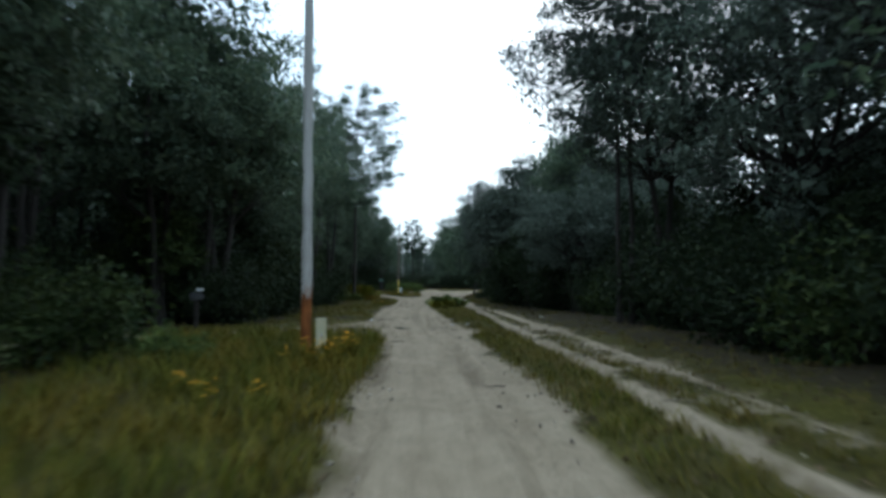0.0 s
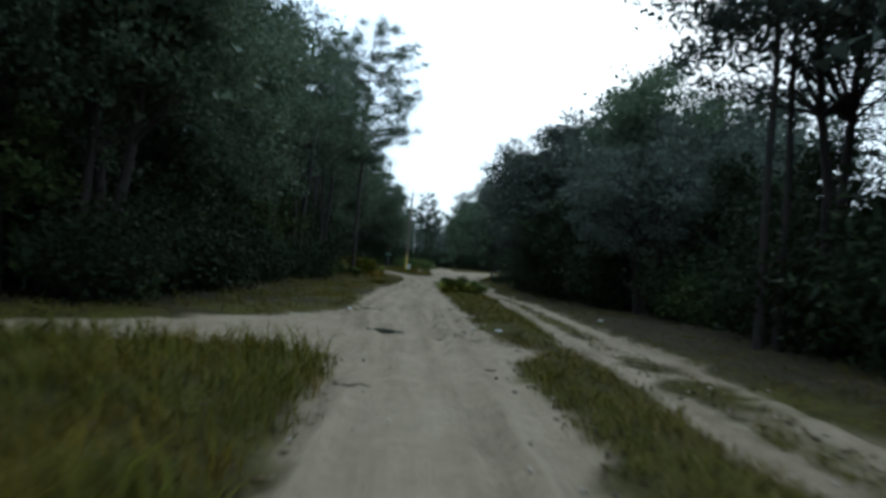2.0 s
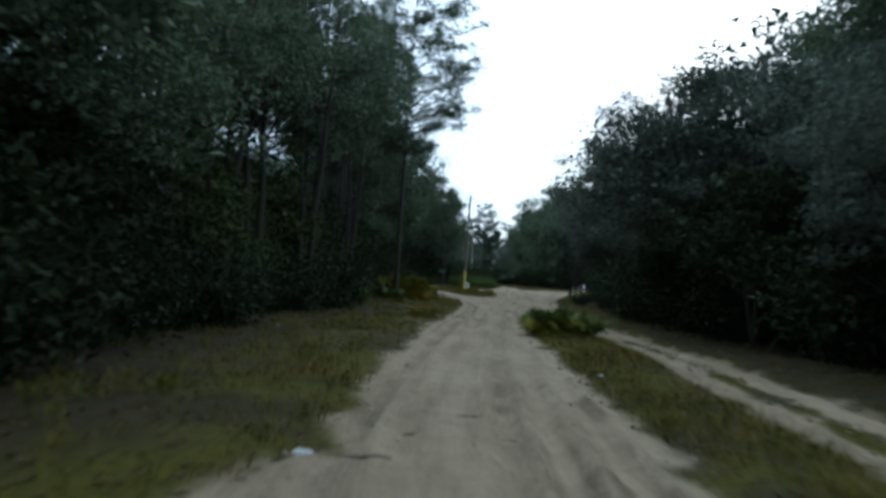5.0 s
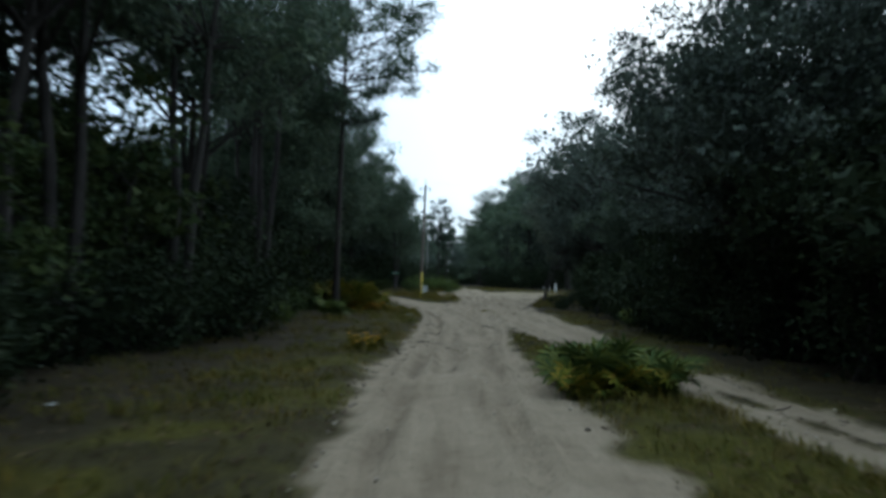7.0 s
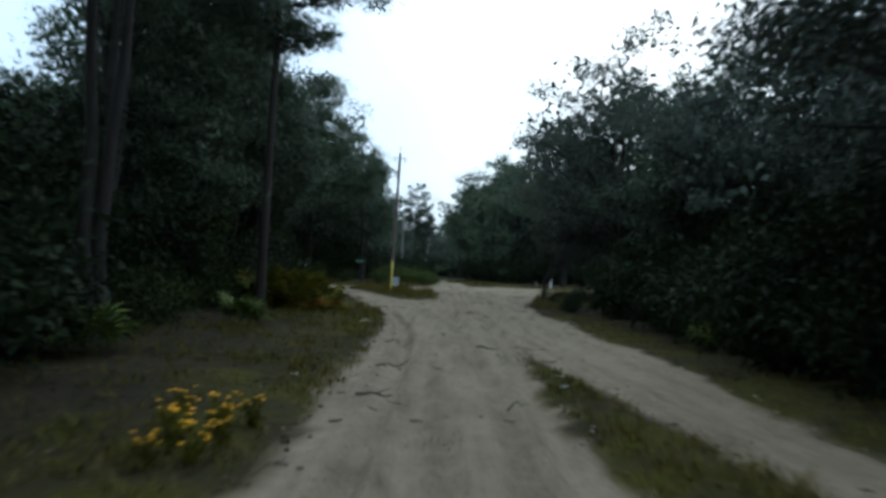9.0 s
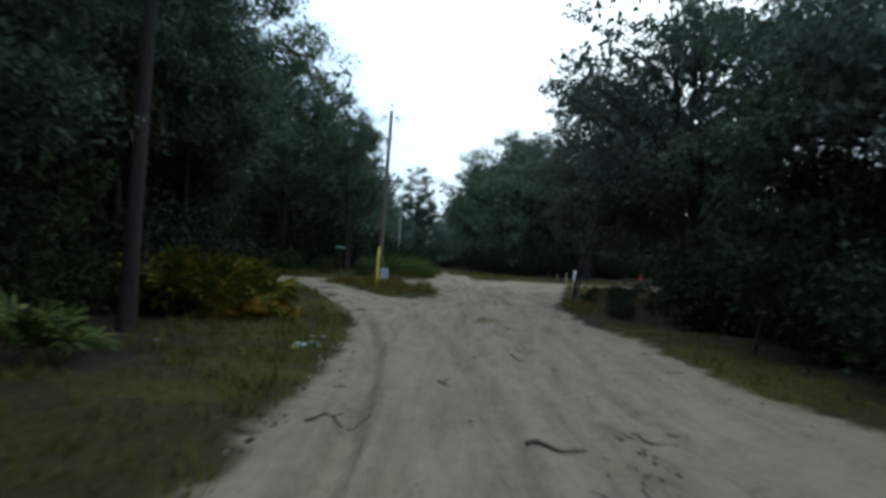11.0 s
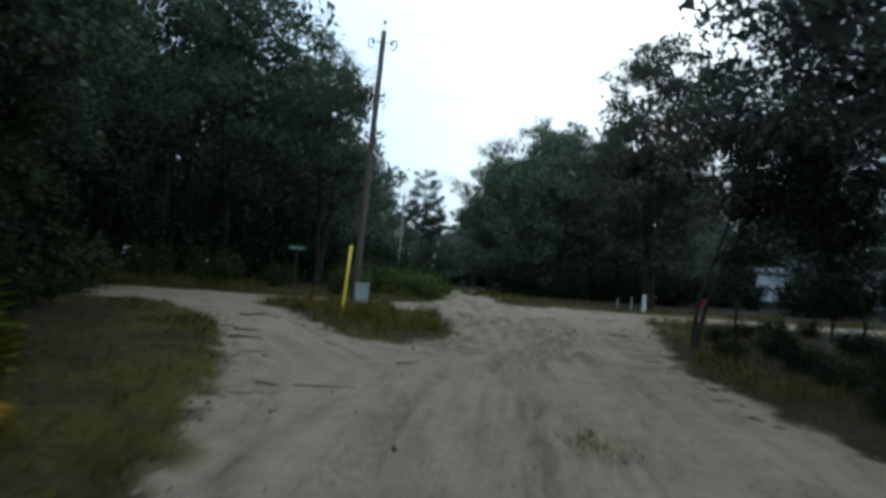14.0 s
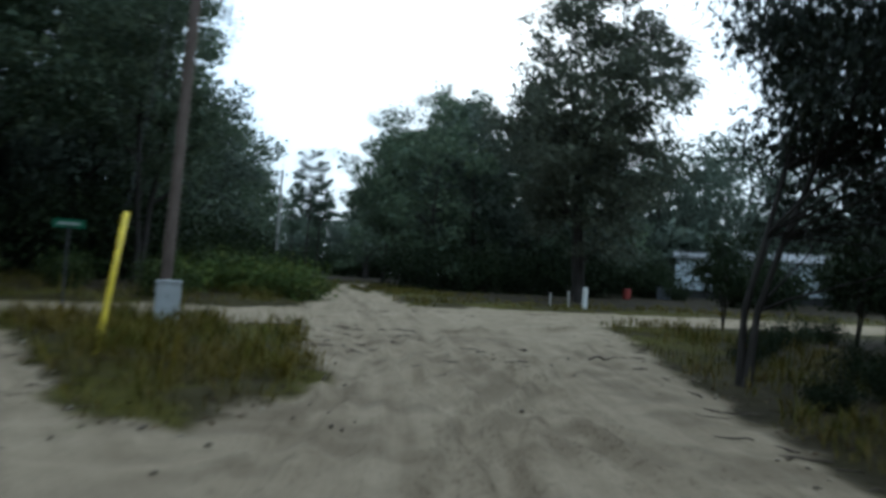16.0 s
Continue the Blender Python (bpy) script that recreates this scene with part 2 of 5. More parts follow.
make_rotten(M_POLE_RED)
M_POLE_BROWN = make_bark("treated_pole_wood", (0.075, 0.055, 0.045), (0.19, 0.15, 0.125), 9.0)
M_PEDESTAL = worn("pale_green_plastic", (0.5, 0.46, 0.29), (0.3, 0.3, 0.2), 0.5, 4.0)
M_CABINET = worn("pale_grey_paint", (0.5, 0.52, 0.52), (0.34, 0.34, 0.31), 0.5, 4.0)
M_YELLOW = worn("yellow_plastic", (0.72, 0.55, 0.02), (0.5, 0.36, 0.04), 0.45, 6.0)
M_METAL = worn("galvanised_steel", (0.4, 0.4, 0.4), (0.25, 0.24, 0.23), 0.45, 8.0, 0.9)
M_PORCELAIN = worn("porcelain", (0.3, 0.28, 0.27), (0.2, 0.18, 0.17), 0.3, 8.0)
M_CABLE = material("cable_black", (0.04, 0.04, 0.042), 0.6)
M_WHITE = worn("pale_blue_siding", (0.68, 0.74, 0.77), (0.5, 0.55, 0.58), 0.6, 2.0)
M_ROOF = worn("grey_metal_roof", (0.2, 0.2, 0.205), (0.13, 0.125, 0.12), 0.5, 3.0)
M_DARK = worn("dark_lattice", (0.05, 0.05, 0.05), (0.03, 0.03, 0.03), 0.8, 3.0)
M_POST = worn("white_post_paint", (0.66, 0.67, 0.64), (0.38, 0.36, 0.3), 0.6, 9.0)
M_STICK = make_bark("dead_branch", (0.045, 0.034, 0.026), (0.14, 0.11, 0.085), 14.0)
M_LITTER = worn("white_plastic_litter", (0.45, 0.4575, 0.45), (0.285, 0.27, 0.24), 0.4, 20.0)
M_LITTER_Y = worn("yellow_plastic_litter", (0.7, 0.58, 0.1), (0.5, 0.42, 0.12), 0.4, 20.0)
M_SIGN = worn("green_sign_sheet", (0.012, 0.12, 0.06), (0.018, 0.084, 0.048), 0.4, 8.0)
M_RED = worn("faded_red_plastic", (0.24, 0.04, 0.03), (0.16, 0.03, 0.025), 0.6, 8.0)
M_BOX = worn("weathered_grey_plastic", (0.16, 0.17, 0.19), (0.1, 0.105, 0.115), 0.75, 6.0)
M_DEAD = leaf_material("dead_leaf", [(0.0, (0.03, 0.02, 0.012)), (0.6, (0.06, 0.038, 0.018)), (1.0, (0.13, 0.09, 0.05))], 0.8, 0.1)
M_WATER = material("puddle_water", (0.03, 0.028, 0.024), 0.04)
M_WATER.node_tree.nodes["Principled BSDF"].inputs["Specular IOR Level"].default_value = 0.5
M_CLOD = leaf_material("damp_clod", [(0.0, (0.05, 0.04, 0.03)), (0.5, (0.14, 0.115, 0.085)), (1.0, (0.3, 0.26, 0.2))], 0.85, 0.0)

# ---- the plan of the ground ----


def smooth(a, b, t):
    u = np.clip((t - a) / (b - a), 0, 1)
    return u * u * (3 - 2 * u)


TABLES = {}


def value_noise(x, y, scale, seed):
    """Soft noise between -1 and 1."""
    if seed not in TABLES:
        TABLES[seed] = np.random.RandomState(seed).rand(256, 256) * 2 - 1
    tab = TABLES[seed]
    u, v = x / scale, y / scale
    i, j = np.floor(u).astype(int), np.floor(v).astype(int)
    fu, fv = u - i, v - j
    fu, fv = fu * fu * (3 - 2 * fu), fv * fv * (3 - 2 * fv)
    a, b = tab[i % 256, j % 256], tab[(i + 1) % 256, j % 256]
    c, d = tab[i % 256, (j + 1) % 256], tab[(i + 1) % 256, (j + 1) % 256]
    return (a * (1 - fu) + b * fu) * (1 - fv) + (c * (1 - fu) + d * fu) * fv


def band(x, y, pts):
    """How far inside a band of changing half width (x, y, half) each place lies."""
    best = np.full(x.shape, -1e9)
    for (x0, y0, r0), (x1, y1, r1) in zip(pts, pts[1:]):
        dx, dy = x1 - x0, y1 - y0
        u = np.clip(((x - x0) * dx + (y - y0) * dy) / (dx * dx + dy * dy), 0, 1)
        d = np.hypot(x - x0 - u * dx, y - y0 - u * dy)
        best = np.maximum(best, r0 + u * (r1 - r0) - d)
    return best


MAIN = [(0.2, -30, 1.25), (0.25, 0, 1.25), (0.32, 17, 1.12), (0.1, 24, 1.35), (-0.25, 31, 1.65), (-0.45, 38, 1.62), (-0.55, 46, 1.55),
        (-0.2, 52, 1.55), (0.1, 58, 1.6), (0.5, 64, 1.95), (1.0, 70, 2.6), (1.3, 76, 3.2), (1.7, 79.5, 2.8), (3.0, 83, 2.1), (3.4, 88, 2.6), (3.2, 92, 2.5)]
TRACK = [(2.75, -30, 0.62), (2.85, 4, 0.64), (3.4, 13, 0.76), (3.6, 20, 0.9), (3.9, 30, 0.9), (4.0, 40, 0.8), (3.75, 47, 0.75), (3.35, 52, 0.95),
         (3.5, 58, 1.5), (3.4, 65, 1.6), (3.6, 70, 1.7), (3.8, 76, 1.5), (4.4, 82, 1.5), (5.2, 87, 1.9), (6.0, 92, 2.4)]
SIDE = [(0, 22.5, 2.0), (-2.2, 23.6, 2.5), (-4, 22.3, 1.8), (-6, 20.8, 1.2), (-12, 17.5, 1.2), (-34, 6, 1.3)]
SIDE_UP = [(0, 31, 1.6), (-1.3, 27, 1.5), (-2.2, 24, 1.5)]
FORK = [(0, 74, 2.0), (-1.2, 78, 1.6), (-2.8, 82.3, 1.3), (-4.7, 85.8, 1.4), (-7, 88, 1.8), (-14, 86, 2.0)]
WEDGE = [(-0.9, 79.5, 1.0), (-0.6, 81.0, 0.8)]
CROSS = [(-60, 68, 2.2), (-14, 85.5, 2.1), (-5, 89.8, 1.7), (-1, 91.2, 1.7), (3, 92.8, 2.2), (8, 94.8, 2.2), (14, 96.5, 2.1), (30, 100, 2.2), (90, 112, 2.0)]
FAR = [(2.2, 95, 1.7), (2.35, 98.5, 1.25), (2.95, 104, 0.95), (2.75, 112, 0.75), (3.6, 118, 0.6), (5.0, 122, 0.3)]
FAR_STRIP = [(3.25, 102.5, 0.02), (3.1, 106, 0.2), (2.9, 112, 0.2), (3.6, 117, 0.12)]
ISLAND = [(-2.6, 88.3, 0.8), (-0.5, 85.4, 0.9), (0.6, 84.5, 0.6)]
STRIP = [(2.9, -30, 0.42), (3.35, 10, 0.42), (3.6, 20, 0.3), (3.8, 30, 0.16), (3.95, 40, 0.12), (3.8, 46, 0.03)]
RUTS = [
    [(0.0, -30), (0.1, 8), (0.05, 14), (-0.1, 20), (-0.8, 30), (-0.9, 35), (-0.65, 43), (-0.2, 53), (0.0, 62), (0.15, 70), (0.9, 76), (2.2, 82), (2.9, 90), (2.8, 104), (3.6, 112)],
    [(0.3, 60), (1.2, 66), (2.2, 72), (3.2, 80), (4.4, 88), (7.5, 94), (14, 96.5), (40, 102)],
    [(2.9, -30), (3.0, 4), (3.5, 13), (3.75, 22), (4.0, 34), (3.8, 46), (3.4, 54), (3.2, 62), (2.8, 70), (2.4, 78), (2.6, 86), (2.2, 91), (-4, 90), (-14, 85.5), (-40, 76)],
    [(0.2, 62), (-0.4, 72), (-1.3, 78), (-2.9, 82.5), (-5, 86), (-14, 85.5)],
    [(0.1, 16), (-0.6, 21), (-2.6, 23), (-5, 21.6), (-12, 17.5), (-34, 6)],
    [(0.6, 40), (0.3, 46), (0.5, 53), (0.9, 60), (1.6, 68), (2.4, 76), (3.6, 84), (4.6, 90), (9, 95.3), (30, 100)],
    [(1.4, 66), (0.6, 72), (0.3, 78), (1.8, 83), (4.8, 88), (5.2, 93)],
    [(-0.2, 2), (0.35, 10), (0.5, 18), (0.1, 26), (-0.5, 33), (-0.7, 40)],
    [(0.4, 68), (1.8, 74), (3.6, 80), (4.6, 84), (5.6, 88), (9.5, 94), (16, 97.2), (40, 102)],
    [(4.3, 72), (3.4, 77), (1.6, 82), (1.4, 86), (-0.5, 89.6), (-5, 89.4), (-14, 85.5)],
    [(1.0, 70), (1.5, 77), (2.9, 84), (3.3, 92), (2.6, 100), (3.4, 108)],
    [(-14, 86), (-4, 90.4), (3, 93.2), (12, 96.2), (30, 100)],
]

# single tyre lines that cross one another, and low banks of pushed-up sand along the cross road
TYRES = [
    [(3.6, 91.2), (3.1, 88.0), (2.76, 85.5), (2.5, 83.0), (2.5, 81.0), (2.4, 77.5)],
    [(7.6, 90.3), (5.05, 86.0), (3.8, 83.7), (2.9, 82.2), (2.3, 80.5), (1.6, 77.5)],
    [(4.7, 86.5), (3.4, 84.0), (2.6, 82.4), (2.1, 81.0), (1.3, 78.5)],
    [(3.5, 86.5), (3.95, 84.6), (3.97, 83.5), (3.9, 82.3), (4.2, 81.2), (4.45, 79.0), (4.2, 75.5)],
    [(3.75, 83.9), (3.52, 82.2), (3.65, 81.2), (3.8, 79.4), (3.55, 76.0)],
    [(2.1, 90.5), (1.8, 88.2), (1.5, 85.2), (1.15, 83.2), (0.7, 81.5), (0.15, 79.0)],
    [(2.5, 89.2), (2.25, 86.0), (2.35, 84.0), (2.5, 82.0)],
    [(3.54, 76.4), (3.42, 72.1), (3.05, 67.1), (2.97, 64.6), (2.9, 62.7), (2.83, 61.2), (2.6, 56.0)],
    [(1.18, 74.0), (1.18, 71.8), (1.15, 68.3), (1.0, 64.0)],
    [(-2.02, 76.0), (-1.28, 71.2), (-0.83, 66.5), (-0.8, 62.0), (-0.7, 57.0)],
    [(-0.3, 59.6), (-0.37, 55.2), (-0.52, 52.1), (-0.61, 49.9), (-0.67, 48.4), (-0.7, 45.0)],
    [(1.69, 60.2), (1.1, 53.4), (0.84, 50.0), (0.79, 48.4), (0.6, 44.0)],
    [(0.33, 35.9), (0.35, 30.1), (0.26, 27.3), (0.38, 25.3), (0.4, 21.0)],
    [(0.81, 36.2), (0.86, 29.2), (0.92, 26.6), (1.1, 25.2), (1.2, 22.0)],
]
BANKS = [
    [(-0.4, 89.75), (0.4, 89.7), (1.0, 89.25), (1.9, 89.0), (2.5, 88.6), (3.0, 88.1)],
    [(0.1, 87.95), (1.0, 87.15), (1.6, 86.4)],
    [(2.7, 90.2), (4.5, 90.3), (6.0, 91.1), (8.6, 91.8)],
    [(-0.5, 93.1), (1.2, 94.1), (3.4, 94.8), (6.6, 95.6), (10.5, 96.4)],
    [(3.4, 86.2), (4.3, 86.5), (4.8, 86.2)],
]


def nearest(x, y, pts):
    """How far each place lies from a line, and how far along the line."""
    best, along, run = np.full(x.shape, 1e9), np.zeros_like(x), 0.0
    for (x0, y0), (x1, y1) in zip(pts, pts[1:]):
        dx, dy = x1 - x0, y1 - y0
        u = np.clip(((x - x0) * dx + (y - y0) * dy) / (dx * dx + dy * dy), 0, 1)
        d = np.hypot(x - x0 - u * dx, y - y0 - u * dy)
        along = np.where(d < best, run + u * math.hypot(dx, dy), along)
        best = np.minimum(best, d)
        run += math.hypot(dx, dy)
    return best, along, run


def close_to(x, y, pts, margin=1.2):
    """Whether any of the places lies in the line's neighbourhood."""
    px, py = [p[0] for p in pts], [p[1] for p in pts]
    return bool(np.any((x > min(px) - margin) & (x < max(px) + margin) & (y > min(py) - margin) & (y < max(py) + margin)))


def sand_depth(x, y):
    s = band(x, y, MAIN)
    for pts in (TRACK, SIDE, SIDE_UP, FORK, WEDGE, CROSS, FAR):
        s = np.maximum(s, band(x, y, pts))
    s = np.minimum(s, -band(x, y, ISLAND))
    s = np.minimum(s, np.maximum(-band(x, y, STRIP), -0.1))
    s = np.minimum(s, np.maximum(-band(x, y, FAR_STRIP), -0.12))
    return s


def sand_mask(x, y):
    n = 0.22 * value_noise(x, y, 0.9, 3) + 0.16 * value_noise(x, y, 0.32, 4) + 0.2 * value_noise(x, y, 3.1, 5)
    return smooth(-0.16, 0.16, sand_depth(x, y) + n * 0.8)


def rut_relief(x, y):
    """Wheel ruts 1.5 m apart along each line, pressed in with raised rims; also how far damp and painted crease shade
    darken the sand.
    """
    z, damp_shade, rim = np.zeros_like(x), np.zeros_like(x), np.zeros_like(x)
    for k, pts in enumerate(RUTS):
        wx = x + 0.1 * value_noise(x, y, 6.0, 20 + k)
        wy = y + 0.1 * value_noise(x, y, 6.0, 40 + k)
        best, along, run = nearest(wx, wy, pts)
        q = np.abs(best - 0.75)
        deep = (0.62 + 0.38 * value_noise(x, y, 3.2, 60 + k)) * (1.0, 0.8, 0.9, 0.7, 0.7, 0.6, 0.7, 0.5, 0.8, 0.75, 0.7, 0.7)[k] * smooth(0.5, 6, along) * smooth(0.5, 6, run - along) * (1 - 0.6 * smooth(76, 80, y) * smooth(93, 91, y))
        z += deep * (-0.1 * np.exp(-(q / 0.13) ** 4) + 0.06 * np.exp(-((q - 0.24) / 0.075) ** 2))
        damp_shade = np.maximum(damp_shade, deep * np.exp(-(q / 0.15) ** 2))
        rim = np.maximum(rim, deep * np.exp(-(q / 0.34) ** 2))
    for k, pts in enumerate(TYRES):
        if not close_to(x, y, pts):
            continue
        d, along, run = nearest(x + 0.06 * value_noise(x, y, 1.6, 120 + k), y, pts)
        deep = smooth(0, 1.2, along) * smooth(0, 1.2, run - along) * (0.75 + 0.35 * value_noise(x, y, 1.1, 130 + k))
        side = 1 + 0.5 * value_noise(x, y, 0.7, 140 + k)
        z += deep * (-0.075 * np.exp(-(d / 0.14) ** 6) + 0.05 * side * np.exp(-((d - 0.25) / 0.08) ** 2))
        rim = np.maximum(rim, deep * 0.8 * np.exp(-((d - 0.22) / 0.13) ** 2))
        # tyre edges darkened: damp sand plus crease shade that the relief barely gives
        damp_shade = np.maximum(damp_shade, 1.15 * deep * np.exp(-((d - 0.17) / 0.09) ** 2) * smooth(-0.35, 0.5, value_noise(x, y, 0.45, 180 + k)))
    for k, pts in enumerate(BANKS):
        if not close_to(x, y, pts):
            continue
        d, along, run = nearest(x + 0.2 * value_noise(x, y, 0.9, 150 + k), y + 0.2 * value_noise(x, y, 0.8, 160 + k), pts)
        high = smooth(0, 0.6, along) * smooth(0, 0.6, run - along) * np.clip(0.6 + 0.8 * value_noise(x, y, 0.5, 170 + k), 0, 1.3)
        z += 0.085 * high * np.exp(-(d / 0.2) ** 2)
        rim = np.maximum(rim, high * np.exp(-(d / 0.28) ** 2))
        damp_shade = np.maximum(damp_shade, 1.6 * high * np.exp(-(d / 0.15) ** 2) * smooth(-0.2, 0.6, value_noise(x, y, 0.4, 190 + k)))
    z += rim * (0.03 * value_noise(x, y, 0.19, 63) + 0.016 * value_noise(x, y, 0.11, 64)) * (0.5 + 0.7 * smooth(58, 72, y))
    return z, damp_shade, rim


FLOWS = [
    [(0.0, -30), (0.1, 14), (-0.3, 24), (-0.8, 32), (-0.65, 43), (-0.2, 53), (0.2, 62), (0.8, 70), (2.0, 79), (2.8, 86), (2.8, 104), (3.6, 112)],
    [(2.9, -30), (3.0, 4), (3.5, 13), (3.75, 22), (4.0, 34), (3.8, 46), (3.5, 56)],
    [(-2.0, 81), (-2.9, 83), (-5, 86.5), (-14, 86)],
    [(-1.6, 23.4), (-5, 21.6), (-12, 17.5), (-34, 6)],
    [(-40, 76), (-14, 86), (-4, 90.6)],
    [(6.5, 94), (12, 96.2), (30, 100), (90, 112)],
]


def flow_lines(x, y):
    """Places along and across the nearest way, drawn out along it, and how far each place is from where two ways meet."""
    wx = x + 0.25 * value_noise(x, y, 0.8, 91)
    wy = y + 0.25 * value_noise(x, y, 0.8, 92)
    best, u_best, s_best, second = np.full(x.shape, 1e9), np.zeros_like(x), np.zeros_like(x), np.full(x.shape, 1e9)
    for k, pts in enumerate(FLOWS):
        run, mine, u_mine, s_mine = 37.0 * k, np.full(x.shape, 1e9), np.zeros_like(x), np.zeros_like(x)
        for (x0, y0), (x1, y1) in zip(pts, pts[1:]):
            dx, dy = x1 - x0, y1 - y0
            ln = math.hypot(dx, dy)
            u = np.clip(((wx - x0) * dx + (wy - y0) * dy) / ln ** 2, 0, 1)
            d = np.hypot(wx - x0 - u * dx, wy - y0 - u * dy)
            near = d < mine
            mine = np.where(near, d, mine)
            s_mine = np.where(near, ((x - x0) * dy - (y - y0) * dx) / ln, s_mine)
            u_mine = np.where(near, run + u * ln, u_mine)
            run += ln
        near = mine < best
        second = np.where(near, best, np.minimum(second, mine))
        best, s_best, u_best = np.where(near, mine, best), np.where(near, s_mine, s_best), np.where(near, u_mine, u_best)
    return np.stack([s_best * 3.2, u_best * 0.28, np.zeros_like(x)], -1), smooth(0.15, 1.3, second - best)


def turf_mask(x, y):
    """Where low grass covers the soil: beside the tracks, thinning into leaf litter under the trees."""
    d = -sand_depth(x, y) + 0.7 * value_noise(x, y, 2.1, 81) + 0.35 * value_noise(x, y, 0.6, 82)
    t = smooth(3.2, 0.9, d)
    # right of the track little turf, so litter with its painted shade shows
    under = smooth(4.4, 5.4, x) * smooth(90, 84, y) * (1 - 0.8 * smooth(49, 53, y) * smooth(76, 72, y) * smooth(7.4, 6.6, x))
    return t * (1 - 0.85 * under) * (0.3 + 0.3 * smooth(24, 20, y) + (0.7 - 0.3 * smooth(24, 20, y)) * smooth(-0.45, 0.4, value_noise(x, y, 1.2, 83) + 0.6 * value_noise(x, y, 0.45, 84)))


def ground_height(x, y):
    x, y = np.asarray(x, float), np.asarray(y, float)
    z = 0.9 * smooth(72, 104, y) + 0.25 * smooth(8, 40, x) * smooth(95, 130, y) * 3
    s = sand_mask(x, y)
    r = rut_relief(x, y)[0]
    z = z + s * (r + 0.035 * value_noise(x, y, 0.75, 7) + 0.022 * value_noise(x, y, 0.34, 8))
    z = z + (1 - s) * (0.08 + 0.05 * value_noise(x, y, 1.3, 9) + 0.025 * value_noise(x, y, 0.4, 10)) * smooth(-0.1, 0.5, -sand_depth(x, y))
    z = z + 0.04 * value_noise(x, y, 5.0, 11)
    pool = np.exp(-(((x + 0.6) / 0.42) ** 2 + ((y - 24.95) / 0.36) ** 2) ** 2)
    return z * (1 - pool) - 0.05 * pool


def ground_at(x, y):
    return float(ground_height(np.array([x]), np.array([y]))[0])


def spread(lo, hi, step, far, grow=1.16):
    a = list(np.arange(lo, hi, step))
    d, v = step, a[-1]
    while v < far:
        d *= grow
        v += d
        a.append(v)
    d, v, b = step, a[0], []
    while v > -far:
        d *= grow
        v -= d
        b.append(v)
    return np.array(b[::-1] + a)


def grid_mesh(name, xs, ys, z, keep, layers):
    nx, ny = len(xs), len(ys)
    gx, gy = np.meshgrid(xs, ys, indexing="ij")
    co = np.stack([gx, gy, z], -1).reshape(-1, 3)
    i, j = np.meshgrid(np.arange(nx - 1), np.arange(ny - 1), indexing="ij")
    a = (i * ny + j)[keep]
    quads = np.stack([a, a + ny, a + ny + 1, a + 1], -1)
    used, inv = np.unique(quads, return_inverse=True)
    me = poly_mesh(name, co[used], inv.reshape(-1, 4))
    for key, val in layers.items():
        me.attributes.new(key, "FLOAT", "POINT").data.foreach_set("value", val.reshape(-1)[used].astype(np.float32))
    fl, clear = flow_lines(co[used, 0], co[used, 1])
    me.attributes.new("flow", "FLOAT_VECTOR", "POINT").data.foreach_set("vector", fl.astype(np.float32).ravel())
    me.attributes.new("clear", "FLOAT", "POINT").data.foreach_set("value", clear.astype(np.float32))
    me.polygons.foreach_set("use_smooth", np.ones(len(me.polygons), bool))
    return me


def poly_mesh(name, co, faces):
    """A mesh from arrays; all faces have the same number of corners."""
    me = bpy.data.meshes.new(name)
    co, faces = np.asarray(co, np.float32), np.asarray(faces, np.int32)
    n, k = faces.shape
    me.vertices.add(len(co))
    me.vertices.foreach_set("co", co.ravel())
    me.loops.add(n * k)
    me.loops.foreach_set("vertex_index", faces.ravel())
    me.polygons.add(n)
    me.polygons.foreach_set("loop_start", np.arange(0, n * k, k, dtype=np.int32))
    me.update(calc_edges=True)
    return me


def put(name, me, mat, parent=None, label=""):
    me.materials.append(mat)
    ob = new(name, me)
    ob.parent = parent
    if label:
        ob["label"] = label
    return ob


def part(name, bm, mat, parent, label="", bevel=0.0):
    """Links a bmesh as one mesh object under a thing."""
    if bevel:
        bmesh.ops.bevel(bm, geom=list(bm.edges), offset=bevel, segments=2, affect="EDGES")
    me = bpy.data.meshes.new(name)
    bm.to_mesh(me)
    bm.free()
    return put(name, me, mat, parent, label)


def thing(name, x, y, label, category, group="", z=None, rz=0.0, kind=""):
    ob = new(name)
    ob.empty_display_size = 0.2
    ob.matrix_world = pose(x, y, ground_at(x, y) if z is None else z, 0, 0, rz)
    return tagged(ob, label, category, group, kind)


def spread_over(stops, far):
    """Grid lines with a step of its own between the stops, widening to the horizon."""
    inner = np.concatenate([np.arange(lo, hi - 0.3 * step, step) for lo, hi, step in stops])
    near = spread(stops[0][0], stops[-1][1], 0.18, far, 1.2)
    return np.concatenate([near[near < inner[0] - 0.1], inner, near[near > inner[-1] + 0.1]])


xs = spread_over([(-9.0, -3.2, 0.2), (-3.2, 6.8, 0.09), (6.8, 11.6, 0.22)], 1800)
ys = spread_over([(-2.0, 6.0, 0.2), (6.0, 30.0, 0.17), (30.0, 70.0, 0.19), (70.0, 92.0, 0.088), (92.0, 100.0, 0.17)], 2200)
gx, gy = np.meshgrid(xs, ys, indexing="ij")
gz = ground_height(gx, gy)
gs = sand_mask(gx, gy)
_, gd, gr = rut_relief(gx, gy)
gd = gd * smooth(0.0, 0.9, value_noise(gx, gy, 1.7, 33) + 0.6 * value_noise(gx, gy, 0.5, 34) + 0.4) * (0.8 - 0.4 * smooth(50, 62, gy))
